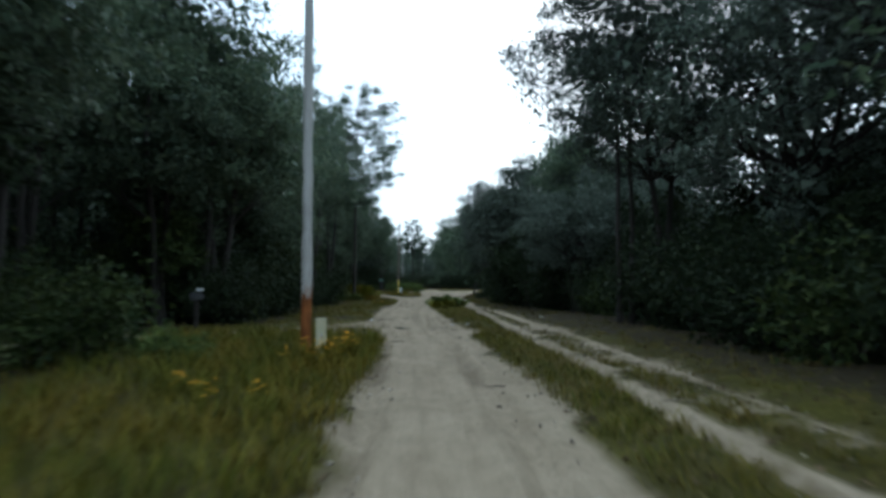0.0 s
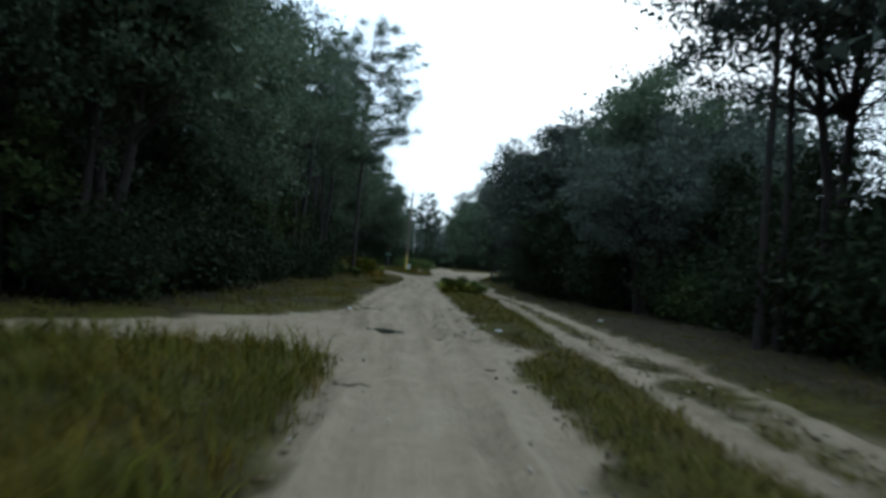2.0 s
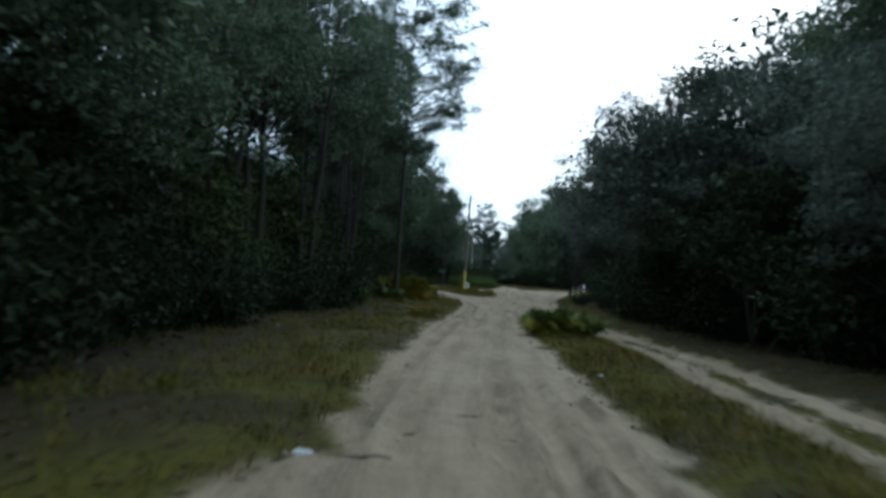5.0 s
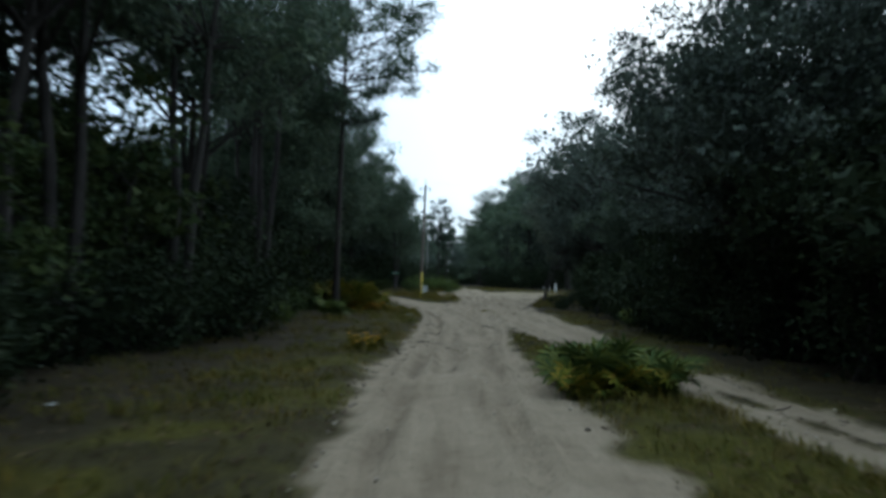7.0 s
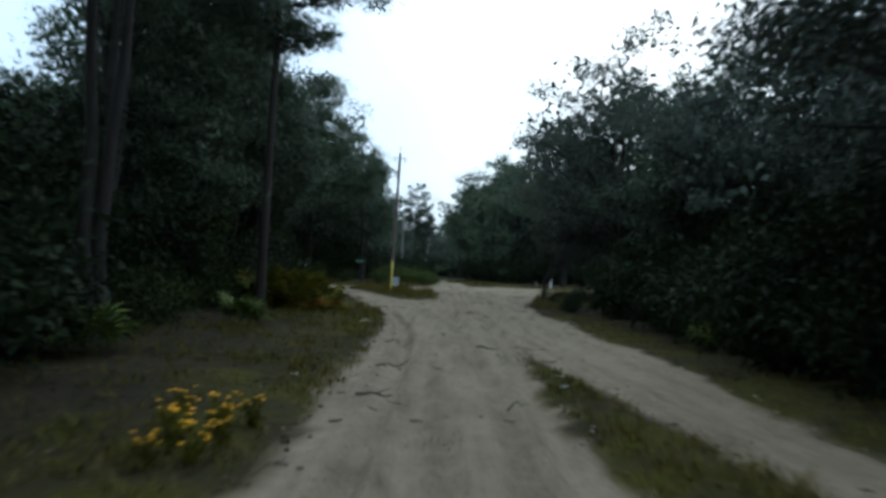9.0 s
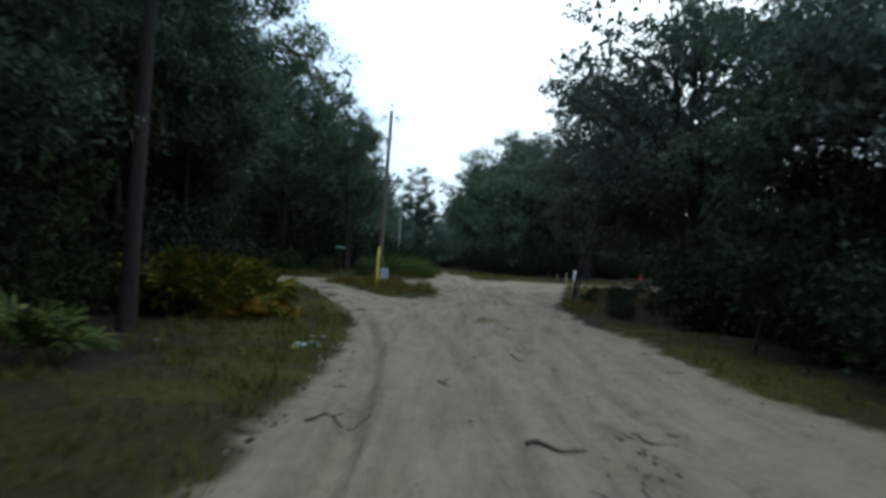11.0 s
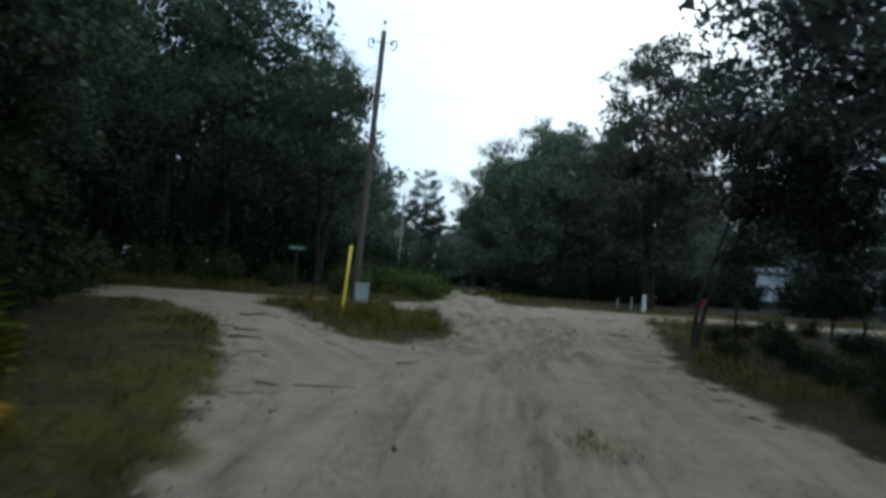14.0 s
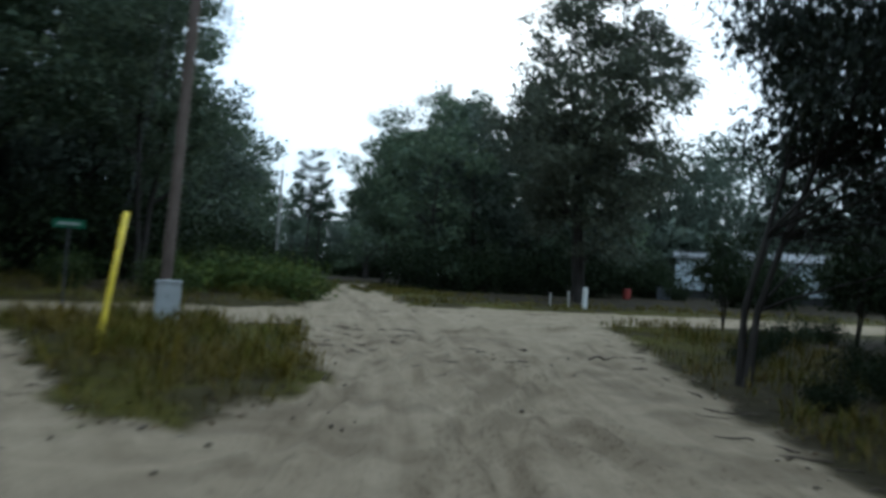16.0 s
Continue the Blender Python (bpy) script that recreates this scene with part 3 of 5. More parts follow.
churned = smooth(77, 82, gy) * smooth(90.6, 89.4, gy - 0.22 * (gx - 2)) * smooth(-1.5, 0, gx) * smooth(7.5, 5.5, gx)
gd = np.maximum(gd, 0.5 * churned * smooth(-0.1, 0.7, value_noise(gx, gy, 0.65, 35) + 0.6 * value_noise(gx, gy, 0.27, 36)))
is_road = (gs[:-1, :-1] > 0.5) | (gs[1:, :-1] > 0.5) | (gs[:-1, 1:] > 0.5) | (gs[1:, 1:] > 0.5)
covered = np.zeros(gs.shape, bool)
covered[1:-1, 1:-1] = is_road[:-1, :-1] & is_road[1:, :-1] & is_road[:-1, 1:] & is_road[1:, 1:]
everywhere = np.ones_like(is_road)
ground = put("ground", grid_mesh("ground", xs, ys, gz - 0.12 * covered, everywhere, {"sand": gs, "damp_shade": gd, "crumb": gr, "turf": turf_mask(gx, gy)}), M_GROUND)
tagged(ground, "sandy forest floor with leaf litter and patchy grass", "ground", kind="structure")
road = put("road", grid_mesh("road", xs, ys, gz, is_road, {"sand": gs, "damp_shade": gd, "crumb": gr, "turf": turf_mask(gx, gy)}), M_GROUND)
tagged(road, "pale loose sand track with wheel ruts meeting a crossing", "road", kind="structure")

# ---- trees ----


def tubes(paths, sides=6):
    """Tapered round limbs: each path is a list of (x, y, z, radius)."""
    co, faces = [], []
    for path in paths:
        p = np.array(path, float)
        base = len(co)
        for k in range(len(p)):
            t = p[min(k + 1, len(p) - 1), :3] - p[max(k - 1, 0), :3]
            t /= np.linalg.norm(t) + 1e-9
            a = np.cross(t, (0.31, 0.95, 0.1))
            a /= np.linalg.norm(a) + 1e-9
            b = np.cross(t, a)
            for s in range(sides):
                w = 2 * math.pi * s / sides
                co.append(p[k, :3] + p[k, 3] * (math.cos(w) * a + math.sin(w) * b))
        for k in range(len(p) - 1):
            for s in range(sides):
                n = (s + 1) % sides
                faces.append((base + k * sides + s, base + k * sides + n, base + (k + 1) * sides + n, base + (k + 1) * sides + s))
    me = poly_mesh("limbs", co, faces)
    me.polygons.foreach_set("use_smooth", np.ones(len(me.polygons), bool))
    return me


def leaves(rs, at, length, width, outward=None, droop=0.2, fold=0.25):
    """Leaf blades, each a tilted three-cornered blade of its own."""
    n = len(at)
    d = rs.normal(size=(n, 3))
    if outward is not None:
        d += outward
    d[:, 2] -= droop
    d /= np.linalg.norm(d, axis=1)[:, None]
    s = np.cross(d, rs.normal(size=(n, 3)))
    s /= np.linalg.norm(s, axis=1)[:, None] + 1e-9
    nn = np.cross(d, s)
    ln = (length * rs.uniform(0.7, 1.3, n))[:, None]
    wd = (width * rs.uniform(0.7, 1.3, n))[:, None]
    base, tip = at - d * ln * 0.5, at + d * ln * 0.5
    return np.stack([base + s * wd * 0.5, tip, base - s * wd * 0.5 + nn * wd * fold], 1).reshape(-1, 3)


def leaf_mesh(co, corners=3):
    return poly_mesh("leaves", co, np.arange(len(co)).reshape(-1, corners))


def crown_points(rs, n, centre, radii, lumps=0.25, lo=0.45):
    """Clump centres inside a lumpy ellipsoid, more of them near its skin."""
    d = rs.normal(size=(n, 3))
    d /= np.linalg.norm(d, axis=1)[:, None]
    r = rs.uniform(lo ** 3, 1, n) ** (1 / 3)
    lump = 1 + lumps * np.sin(d[:, 0] * 4.1 + d[:, 2] * 3.3 + rs.uniform(0, 6)) * np.cos(d[:, 1] * 4.7 + rs.uniform(0, 6))
    return np.array(centre) + d * np.array(radii) * (r * lump)[:, None]


def broad_tree(seed, height, radius, base, clumps, per, leaf, mat, label, name="oak_tree", lean=0.0, trunk_r=0.2, forks=2, clump_r=0.75, core=350, flat=0.6, limbs=30, lobing=0.22, inner_leaf=0.5, lumps=0.25, scatter=0.2, bent=0.25):
    """A broadleaf tree: forked trunk with limbs to its leaf clumps, and an uneven crown with gaps."""
    rs = np.random.RandomState(seed)
    tree = new(name)
    tagged(tree, label, "tree")
    mid = np.array((lean, 0, (height + base) / 2))
    rad = np.array((radius, radius, (height - base) / 2))
    lobes = crown_points(rs, max(9, int(clumps * lobing)), mid, rad * 0.93, lumps)
    lobe_r = scatter * (rad[0] * rad[1] * rad[2]) ** (1 / 3)
    pts = lobes[np.arange(clumps) % len(lobes)] + np.clip(rs.normal(size=(clumps, 3)), -1.4, 1.4) * lobe_r * (1, 1, 0.75)
    paths, tops = [], []
    for f in range(forks):
        az = rs.uniform(0, 6.28)
        top = mid + np.array((math.cos(az), math.sin(az), 0)) * radius * (0.3 if forks > 1 else 0.05) + (0, 0, rad[2] * 0.55)
        b0 = np.array((math.cos(az), math.sin(az), 0)) * trunk_r * (0.6 if forks > 1 else 0)
        bend = rs.normal(size=3) * (bent, bent, 0)
        path = []
        for u in np.linspace(0, 1, 8):
            q = b0 * (1 - u) + top * (u ** 1.25 if forks > 1 else u) + bend * math.sin(u * 3.1) + rs.normal(size=3) * (0.2 * bent, 0.2 * bent, 0)
            q[2] = top[2] * u - (0.25 if u == 0 else 0)
            r = trunk_r * ((1 - u) ** 0.8 * 0.92 + 0.08) * (1.35 if u == 0 else 1)
            path.append((*q, r))
        paths.append(path)
        tops.append(np.array(path))
    for k in rs.permutation(clumps)[: min(clumps, limbs)]:
        path = tops[rs.randint(forks)]
        end = pts[k]
        zs = np.clip(end[2] - rs.uniform(0.15, 0.5) * np.hypot(*(end[:2] - mid[:2])) - 0.4, base * 0.55, path[-1, 2])
        j = np.argmin(abs(path[:, 2] - zs))
        s = path[j, :3]
        r = min(path[j, 3] * 0.55, 0.09)
        m1 = s * 0.55 + end * 0.45 + rs.normal(size=3) * 0.22 + (0, 0, 0.25)
        paths.append([(*s, r), (*(s * 0.8 + m1 * 0.2 + (0, 0, 0.05)), r * 0.85), (*m1, r * 0.55), (*(m1 * 0.4 + end * 0.6), r * 0.35), (*end, 0.008)])
    put("trunk", tubes(paths, 5), M_BARK, tree, "dark rough trunk with spreading limbs")
    at, out = [], []
    for p in pts:
        n = int(per * rs.uniform(0.6, 1.4))
        o = np.clip(rs.normal(size=(n, 3)), -1.7, 1.7) * clump_r * (0.55, 0.55, 0.55 * flat) * rs.uniform(0.65, 1.25)
        at.append(p + o)
        out.append(o / clump_r + (p - mid) / rad * 0.4)
    co = leaves(rs, np.concatenate(at), leaf, leaf * 0.5, np.concatenate(out))
    inner = lobes[rs.randint(len(lobes), size=core)] + np.clip(rs.normal(size=(core, 3)), -1.1, 1.1) * lobe_r * 0.8
    inner[: core // 3] = crown_points(rs, core // 3, mid, rad * 0.6, lo=0.0)
    co = np.concatenate([co, leaves(rs, inner, inner_leaf, inner_leaf * 0.84)])
    put("crown", leaf_mesh(co), mat, tree, "dense dark green crown of small leaves")
    return tree


def pine_tree(seed, height, bare, label, trunk_r=0.16, spread_r=2.0, tufts=60, lean=0.0, name="pine_tree"):
    """A slender pine: a long bare trunk, thin limbs and needle tufts at their ends."""
    rs = np.random.RandomState(seed)
    tree = new(name)
    tagged(tree, label, "tree")
    wob = rs.normal(size=2) * 0.25
    axis = lambda u: np.array((lean * u + wob[0] * math.sin(u * 2.6), wob[1] * math.sin(u * 3.4), height * u))
    paths = [[(*(axis(u) - (0, 0, 0.25 if u == 0 else 0)), trunk_r * (1 - 0.86 * u) * (1.25 if u == 0 else 1)) for u in np.linspace(0, 1, 12)]]
    pts = []
    for k in range(tufts):
        u = 1 - (1 - bare) * rs.uniform(0, 1) ** 0.8
        az = rs.uniform(0, 6.28)
        v = (u - bare) / (1 - bare)
        reach = spread_r * (0.3 + 0.7 * math.sin(min(v * 4.2, 1.57))) * (1 - 0.6 * v ** 3) * rs.uniform(0.4, 1.05) + 0.25
        s = axis(u)
        e = s + (math.cos(az) * reach, math.sin(az) * reach, reach * rs.uniform(0.05, 0.5))
        m1 = (s + e) / 2 + (0, 0, -0.08)
        paths.append([(*s, 0.045 * (1.2 - u)), (*m1, 0.028), (*e, 0.008)])
        pts.append(e)
        pts.append(m1 * 0.3 + e * 0.7 + rs.normal(size=3) * 0.15)
    put("trunk", tubes(paths, 5), M_PINE_BARK, tree, "straight flaky bark trunk")
    at, out = [], []
    for p in pts:
        n = int(75 * rs.uniform(0.6, 1.4))
        o = rs.normal(size=(n, 3)) * (0.26, 0.26, 0.18)
        at.append(p + o)
        out.append(o * 7)
    put("crown", leaf_mesh(leaves(rs, np.concatenate(at), 0.27, 0.055, np.concatenate(out), droop=-0.1)), M_PINE, tree, "open crown of needle tufts")
    return tree


def shrub(seed, height, radius, mat, label, stems=14, per=60, leaf=0.16, name="shrub"):
    rs = np.random.RandomState(seed)
    bush = new(name)
    tagged(bush, label, "shrub")
    paths, at, out = [], [], []
    for k in range(stems):
        az, r = rs.uniform(0, 6.28), radius * math.sqrt(rs.uniform(0.02, 1))
        h = height * (1 - 0.45 * (r / radius) ** 2) * rs.uniform(0.6, 1.05)
        e = np.array((math.cos(az) * r, math.sin(az) * r, h))
        s = np.array((e[0] * 0.25, e[1] * 0.25, -0.1))
        paths.append([(*s, 0.022), (*(s * 0.5 + e * 0.5 + (0, 0, h * 0.12)), 0.014), (*e, 0.005)])
        for u in (0.3, 0.5, 0.7, 0.88, 1.0):
            q = s * (1 - u) + e * u + (0, 0, h * 0.12 * math.sin(u * 3.1))
            n = int(per * rs.uniform(0.6, 1.3) / 3)
            o = rs.normal(size=(n, 3)) * radius * 0.2
            at.append(q + o)
            out.append(o / radius * 3)
    put("woody_base", tubes(paths, 3), M_BARK, bush, "thin branching woody base")
    a = np.concatenate(at)
    a[:, 2] = np.maximum(a[:, 2], 0.06)
    put("foliage", leaf_mesh(leaves(rs, a, leaf, leaf * 0.5, np.concatenate(out))), mat, bush, "dense small leaves")
    return bush


def palmetto(seed, fans, reach, mat, label, spread_out=1.0, name="palmetto"):
    """Saw palmetto: stalks from one root, each with a fan of pointed blades."""
    rs = np.random.RandomState(seed)
    plant = new(name)
    tagged(plant, label, "palmetto")
    stalks = []
    for k in range(fans):
        az, lean = rs.uniform(0, 6.28), rs.uniform(0.15, spread_out)
        out = np.array((math.cos(az), math.sin(az), 0.0))
        root = np.array((rs.normal() * reach * 0.35, rs.normal() * reach * 0.35, -0.05))
        ln = reach * rs.uniform(0.45, 0.85)
        tip = root + out * ln * lean * 0.75 + np.array((0, 0, ln * (1.05 - 0.5 * lean)))
        stalks.append([(*root, 0.011), (*((root + tip) / 2 + (0, 0, ln * 0.08)), 0.009), (*tip, 0.007)])
        fwd = out * (0.35 + lean * 0.6) + np.array((0, 0, 0.75 - lean * 0.55))
        fwd /= np.linalg.norm(fwd)
        side = np.cross(fwd, (0, 0, 1))
        side /= np.linalg.norm(side)
        up = np.cross(side, fwd)
        co = []
        blades = 17
        bl = reach * rs.uniform(0.42, 0.6)
        for b in range(blades):
            w = (b / (blades - 1) - 0.5) * radians(230)
            d = fwd * math.cos(w) + side * math.sin(w) + up * (0.12 * math.cos(b * 3.1)) - np.array((0, 0, 0.18))
            d /= np.linalg.norm(d)
            s = np.cross(d, up)
            s /= np.linalg.norm(s) + 1e-9
            wd = bl * 0.065
            e = tip + d * bl * (0.8 + 0.2 * math.cos(w)) - np.array((0, 0, bl * 0.1))
            m1 = tip + d * bl * 0.5
            co += [tip, m1 + s * wd + up * 0.012, e, m1 - s * wd + up * 0.012]
        fan = put("fan_leaf", leaf_mesh(np.array(co), 4), mat, plant, "fan leaf split into pointed blades")
        put("stalk", tubes(stalks[-1:], 4), M_PALM, fan)
    return plant

PLACED = set()


def place(proto, x, y, size=1.0, rz=0.0, tall=1.0, sink=0.05, group="", label=""):
    """Sets a prototype, or a copy of it, on the ground; close behind the start stand forest trees alone."""
    # forest trees kept there are out of view and hold back side light
    if y < 5 and "forest" not in proto.name:
        return None
    m = pose(x, y, ground_at(x, y) - sink, 0, 0, rz) @ Matrix.Diagonal((size, size, size * tall, 1))
    if proto.name in PLACED:
        ob = copy_thing(proto, m @ Matrix.Diagonal((*(1 / s for s in proto.scale), 1)))
    else:
        PLACED.add(proto.name)
        proto.matrix_basis = m
        ob = proto
    return tagged(ob, label, "", group)


OAKS = [broad_tree(11, 11.0, 5.2, 2.4, 270, 270, 0.115, M_OAK, "spreading oak with a dense dark green crown", trunk_r=0.22, forks=3, core=6000, lobing=0.4, inner_leaf=0.2, limbs=90, lumps=0.1, scatter=0.15),
        # second oak takes the haze-tinted leaf colour
        broad_tree(12, 11.0, 5.2, 2.9, 220, 160, 0.155, M_WOOD_HAZE, "spreading oak with a broad dark green crown", trunk_r=0.22, forks=3, core=2200, lobing=0.26, inner_leaf=0.3, limbs=70, scatter=0.17)]
HIGH_OAK = broad_tree(21, 14.5, 5.5, 5.6, 270, 240, 0.12, M_OAK, "tall oak with a raised open crown on bare straight trunks", trunk_r=0.15, forks=2, core=1500, limbs=120, inner_leaf=0.22, lobing=0.34, lumps=0.15, scatter=0.15)
SLIM = broad_tree(28, 13.5, 2.6, 7.2, 46, 260, 0.115, M_OAK, "slender straight tree with a high narrow crown", name="broadleaf_tree", trunk_r=0.1, forks=1, core=300, limbs=46, inner_leaf=0.2, scatter=0.2, bent=0.06)
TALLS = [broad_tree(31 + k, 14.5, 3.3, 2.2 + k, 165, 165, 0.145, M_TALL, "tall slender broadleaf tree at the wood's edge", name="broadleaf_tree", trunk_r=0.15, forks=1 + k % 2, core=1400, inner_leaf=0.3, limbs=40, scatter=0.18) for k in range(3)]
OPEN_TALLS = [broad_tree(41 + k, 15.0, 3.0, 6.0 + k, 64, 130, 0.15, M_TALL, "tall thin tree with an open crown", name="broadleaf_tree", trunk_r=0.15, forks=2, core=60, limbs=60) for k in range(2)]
CORNER_TREE = broad_tree(24, 9.8, 3.1, 1.9, 200, 210, 0.12, M_OAK, "leaning oak with low hanging foliage at the corner", trunk_r=0.06, forks=2, core=3000, lean=3.7, limbs=90, inner_leaf=0.2, lumps=0.08, scatter=0.13)
LAWN_TREE = broad_tree(26, 17.5, 4.4, 2.2, 340, 180, 0.17, M_LAWN, "tall leafy tree standing on the lawn past the crossing", name="broadleaf_tree", trunk_r=0.22, forks=2, core=4500, limbs=70, inner_leaf=0.3, scatter=0.16)
YOUNG = [broad_tree(51 + k, 5.5, 2.0, 0.6, 60, 75, 0.145, M_SHRUB if k else M_UNDER_SHADE, "young leafy tree in the undergrowth", name="young_tree", trunk_r=0.06, forks=2, clump_r=0.5, core=480, limbs=14, inner_leaf=0.28) for k in range(2)]
PINES = [pine_tree(61, 19.5, 0.46, "tall slender pine with a bare trunk", trunk_r=0.17, spread_r=4.7, tufts=230, lean=0.4), pine_tree(62, 17.0, 0.45, "tall pine with an open crown", spread_r=2.6, tufts=110)]
BACK = [broad_tree(71 + k, 13.0, 4.2, 1.0, 95, 62, 0.3, M_WOOD_HAZE if k else M_TALL, "dark forest tree deep in the wood", name="forest_tree", trunk_r=0.2, forks=1 + k, clump_r=1.0, core=900, limbs=14, inner_leaf=0.42) for k in range(2)]
SHRUBS = [shrub(81 + k, 1.7, 1.3, M_SHRUB, "leafy green shrub at the wood's edge", per=100, leaf=0.15) for k in range(3)]
DARK_SHRUB = shrub(85, 2.6, 2.0, M_UNDER_SHADE, "dark dense shrub under the trees", stems=20, per=112, leaf=0.185)
BRIGHT_SHRUB = shrub(88, 1.3, 1.2, M_PALM, "fresh green bush beside the sandy side track", per=80, leaf=0.16)
PALMS = [palmetto(91 + k, 24, 1.25, M_PALM, "green saw palmetto with upright fan leaves", 0.62) for k in range(2)]
PALM_OLD = palmetto(95, 26, 1.35, M_PALM_OLD, "yellowing saw palmetto with fan leaves")

rng = np.random.RandomState(5)
turn = lambda: rng.uniform(0, 360)

# the trees that stand out, one by one
place(HIGH_OAK, 8.8, 25.8, 0.95, 40)
place(SLIM, 6.9, 25.0, 1.0, 10)
place(SLIM, 7.42, 25.3, 1.04, 170)
place(OAKS[0], 8.3, 50.8, 1.02, 0, tall=0.9)
for x, y, s in [(7.9, 47.6, 0.9), (7.4, 52.0, 0.95), (7.8, 55.5, 0.9), (8.6, 44.2, 1.0), (9.4, 50.0, 1.1)]:
    place(YOUNG[0], x, y, s, turn())
for x, y, s in [(7.2, 49.8, 0.9), (7.0, 53.8, 0.85), (7.6, 46.0, 0.9), (7.4, 57.4, 0.9)]:
    place(DARK_SHRUB, x, y, s, turn())
place(OAKS[1], 10.4, 79.0, 1.1, 120, tall=1.15, label="spreading oak whose crown hangs over the corner")
place(OAKS[1], 11.0, 40.5, 0.82, 75)
place(OAKS[1], 8.3, 37.4, 0.64, 190, label="low oak leaning out over the narrow track")
place(OAKS[1], 12.4, 58.5, 0.8, 200)
place(OAKS[1], 13.0, 68.0, 1.1, 300)
place(TALLS[0], 11.2, 73.5, 0.85, 100)
place(YOUNG[0], 7.0, 67.6, 0.66, 70, label="rounded dark bush at the edge of the widening sand")
place(OAKS[1], 11.9, 21.5, 1.15, 80)
place(TALLS[2], 9.4, 40.8, 0.78, 15, label="broadleaf tree rising over the oaks")
place(OAKS[1], 12.6, 8.0, 1.05, 320)
# mostly out of view, added so that their crowns shade the right verge
place(BACK[0], 9.6, 6.5, 0.95, 290)
place(HIGH_OAK, 9.2, -2.0, 0.95, 30)
place(HIGH_OAK, 9.6, 13.6, 0.95, 160)
place(CORNER_TREE, 7.0, 84.5, 1.0, 8)
place(OPEN_TALLS[1], -6.6, 57.0, 1.0, 30)
place(OPEN_TALLS[0], -7.8, 46.5, 1.0, 110)
place(TALLS[0], -7.4, 35.5, 0.88, 110)
for x, y, s in [(-8.8, 25.6, 1.0), (-12.2, 23.4, 1.0), (-16, 22, 1.0), (-8.2, 14.6, 1.0), (-11.6, 12.4, 1.0), (-15.5, 11.5, 1.0)]:
    place(TALLS[rng.randint(3)], x, y, s, turn())
place(OPEN_TALLS[0], -7.2, 51.0, 1.0, 10)
place(PINES[1], -8.4, 54.6, 0.95, 60)
place(PINES[1], -9.6, 50.2, 0.9, 200)
place(OPEN_TALLS[1], -8.0, 60.5, 1.05, 80)
place(PINES[0], -5.5, 66.5, 1.0, 0)
place(TALLS[1], -8.2, 73.0, 0.95, 20)
place(TALLS[0], -8.6, 79.5, 0.95, 220)
for x, y, s, r in [(-4.05, 13.3, 0.46, 60), (-4.75, 13.5, 0.5, 220)]:
    place(BRIGHT_SHRUB, x, y, s, r, label="low bright green bush in the weeds")
place(TALLS[1], -4.4, 98.0, 0.72, 190)
place(TALLS[2], -6.8, 105.0, 0.9, 60)
place(TALLS[0], -8.4, 97.0, 1.16, 75)
place(TALLS[1], -7.4, 27.4, 1.05, 140)
place(LAWN_TREE, 13.1, 106.0, 0.95, 130, tall=0.95)
for k, (x, y, s, r) in enumerate([(5.9, 126, 0.98, 30), (9.0, 127, 1.06, 200), (12.3, 128.5, 1.12, 290)]):
    place(TALLS[k], x, y, s, r, label="tall broadleaf tree beyond the lawn")

# rows along both sides of the way
for y in np.arange(-6, 92, 3.6):
    if 14 < y < 23:
        continue
    x = -8.4 - 0.5 * smooth(30, 40, y) + rng.uniform(-0.8, 0.8) - 2.5 * smooth(76, 88, y)
    kind = OPEN_TALLS[rng.randint(2)] if 33 < y < 66 else TALLS[rng.randint(3)]
    spot = (x, y + rng.uniform(-1, 1), rng.uniform(0.85, 1.05), turn())
    if not (46 < y < 72 and int(y * 2) % 2):
        place(kind, *spot)
for y in np.arange(-8, 82, 5.0):
    if not (12 < y < 18 or 36 < y < 66):
        place((OPEN_TALLS if y < 64 else TALLS)[rng.randint(2)], -12 + rng.uniform(-1.5, 1.5), y, rng.uniform(0.8, 1.0), turn())
    place(BACK[rng.randint(2)], 16.5 + rng.uniform(-1.5, 1.5), y, rng.uniform(0.75, 0.95) - 0.35 * (14 < y < 42), turn())
for y in np.arange(-10, 84, 6.5):
    place(BACK[rng.randint(2)], -17.5 + rng.uniform(-2, 2), y, rng.uniform(0.65, 0.85) - 0.1 * (34 < y < 70), turn())
for x, y, s in [(-19, 19.5, 0.8), (-23, 17.5, 0.85), (-27.5, 15.5, 0.9), (-20, 8.5, 0.8)]:
    place(BACK[rng.randint(2)], x, y, s, turn())
for x, y, s in [(-14.0, 20.8, 1.3), (-17.5, 18.6, 1.4), (-21.5, 16.8, 1.5), (-11.0, 21.8, 1.0)]:
    place(DARK_SHRUB, x, y, s, turn())
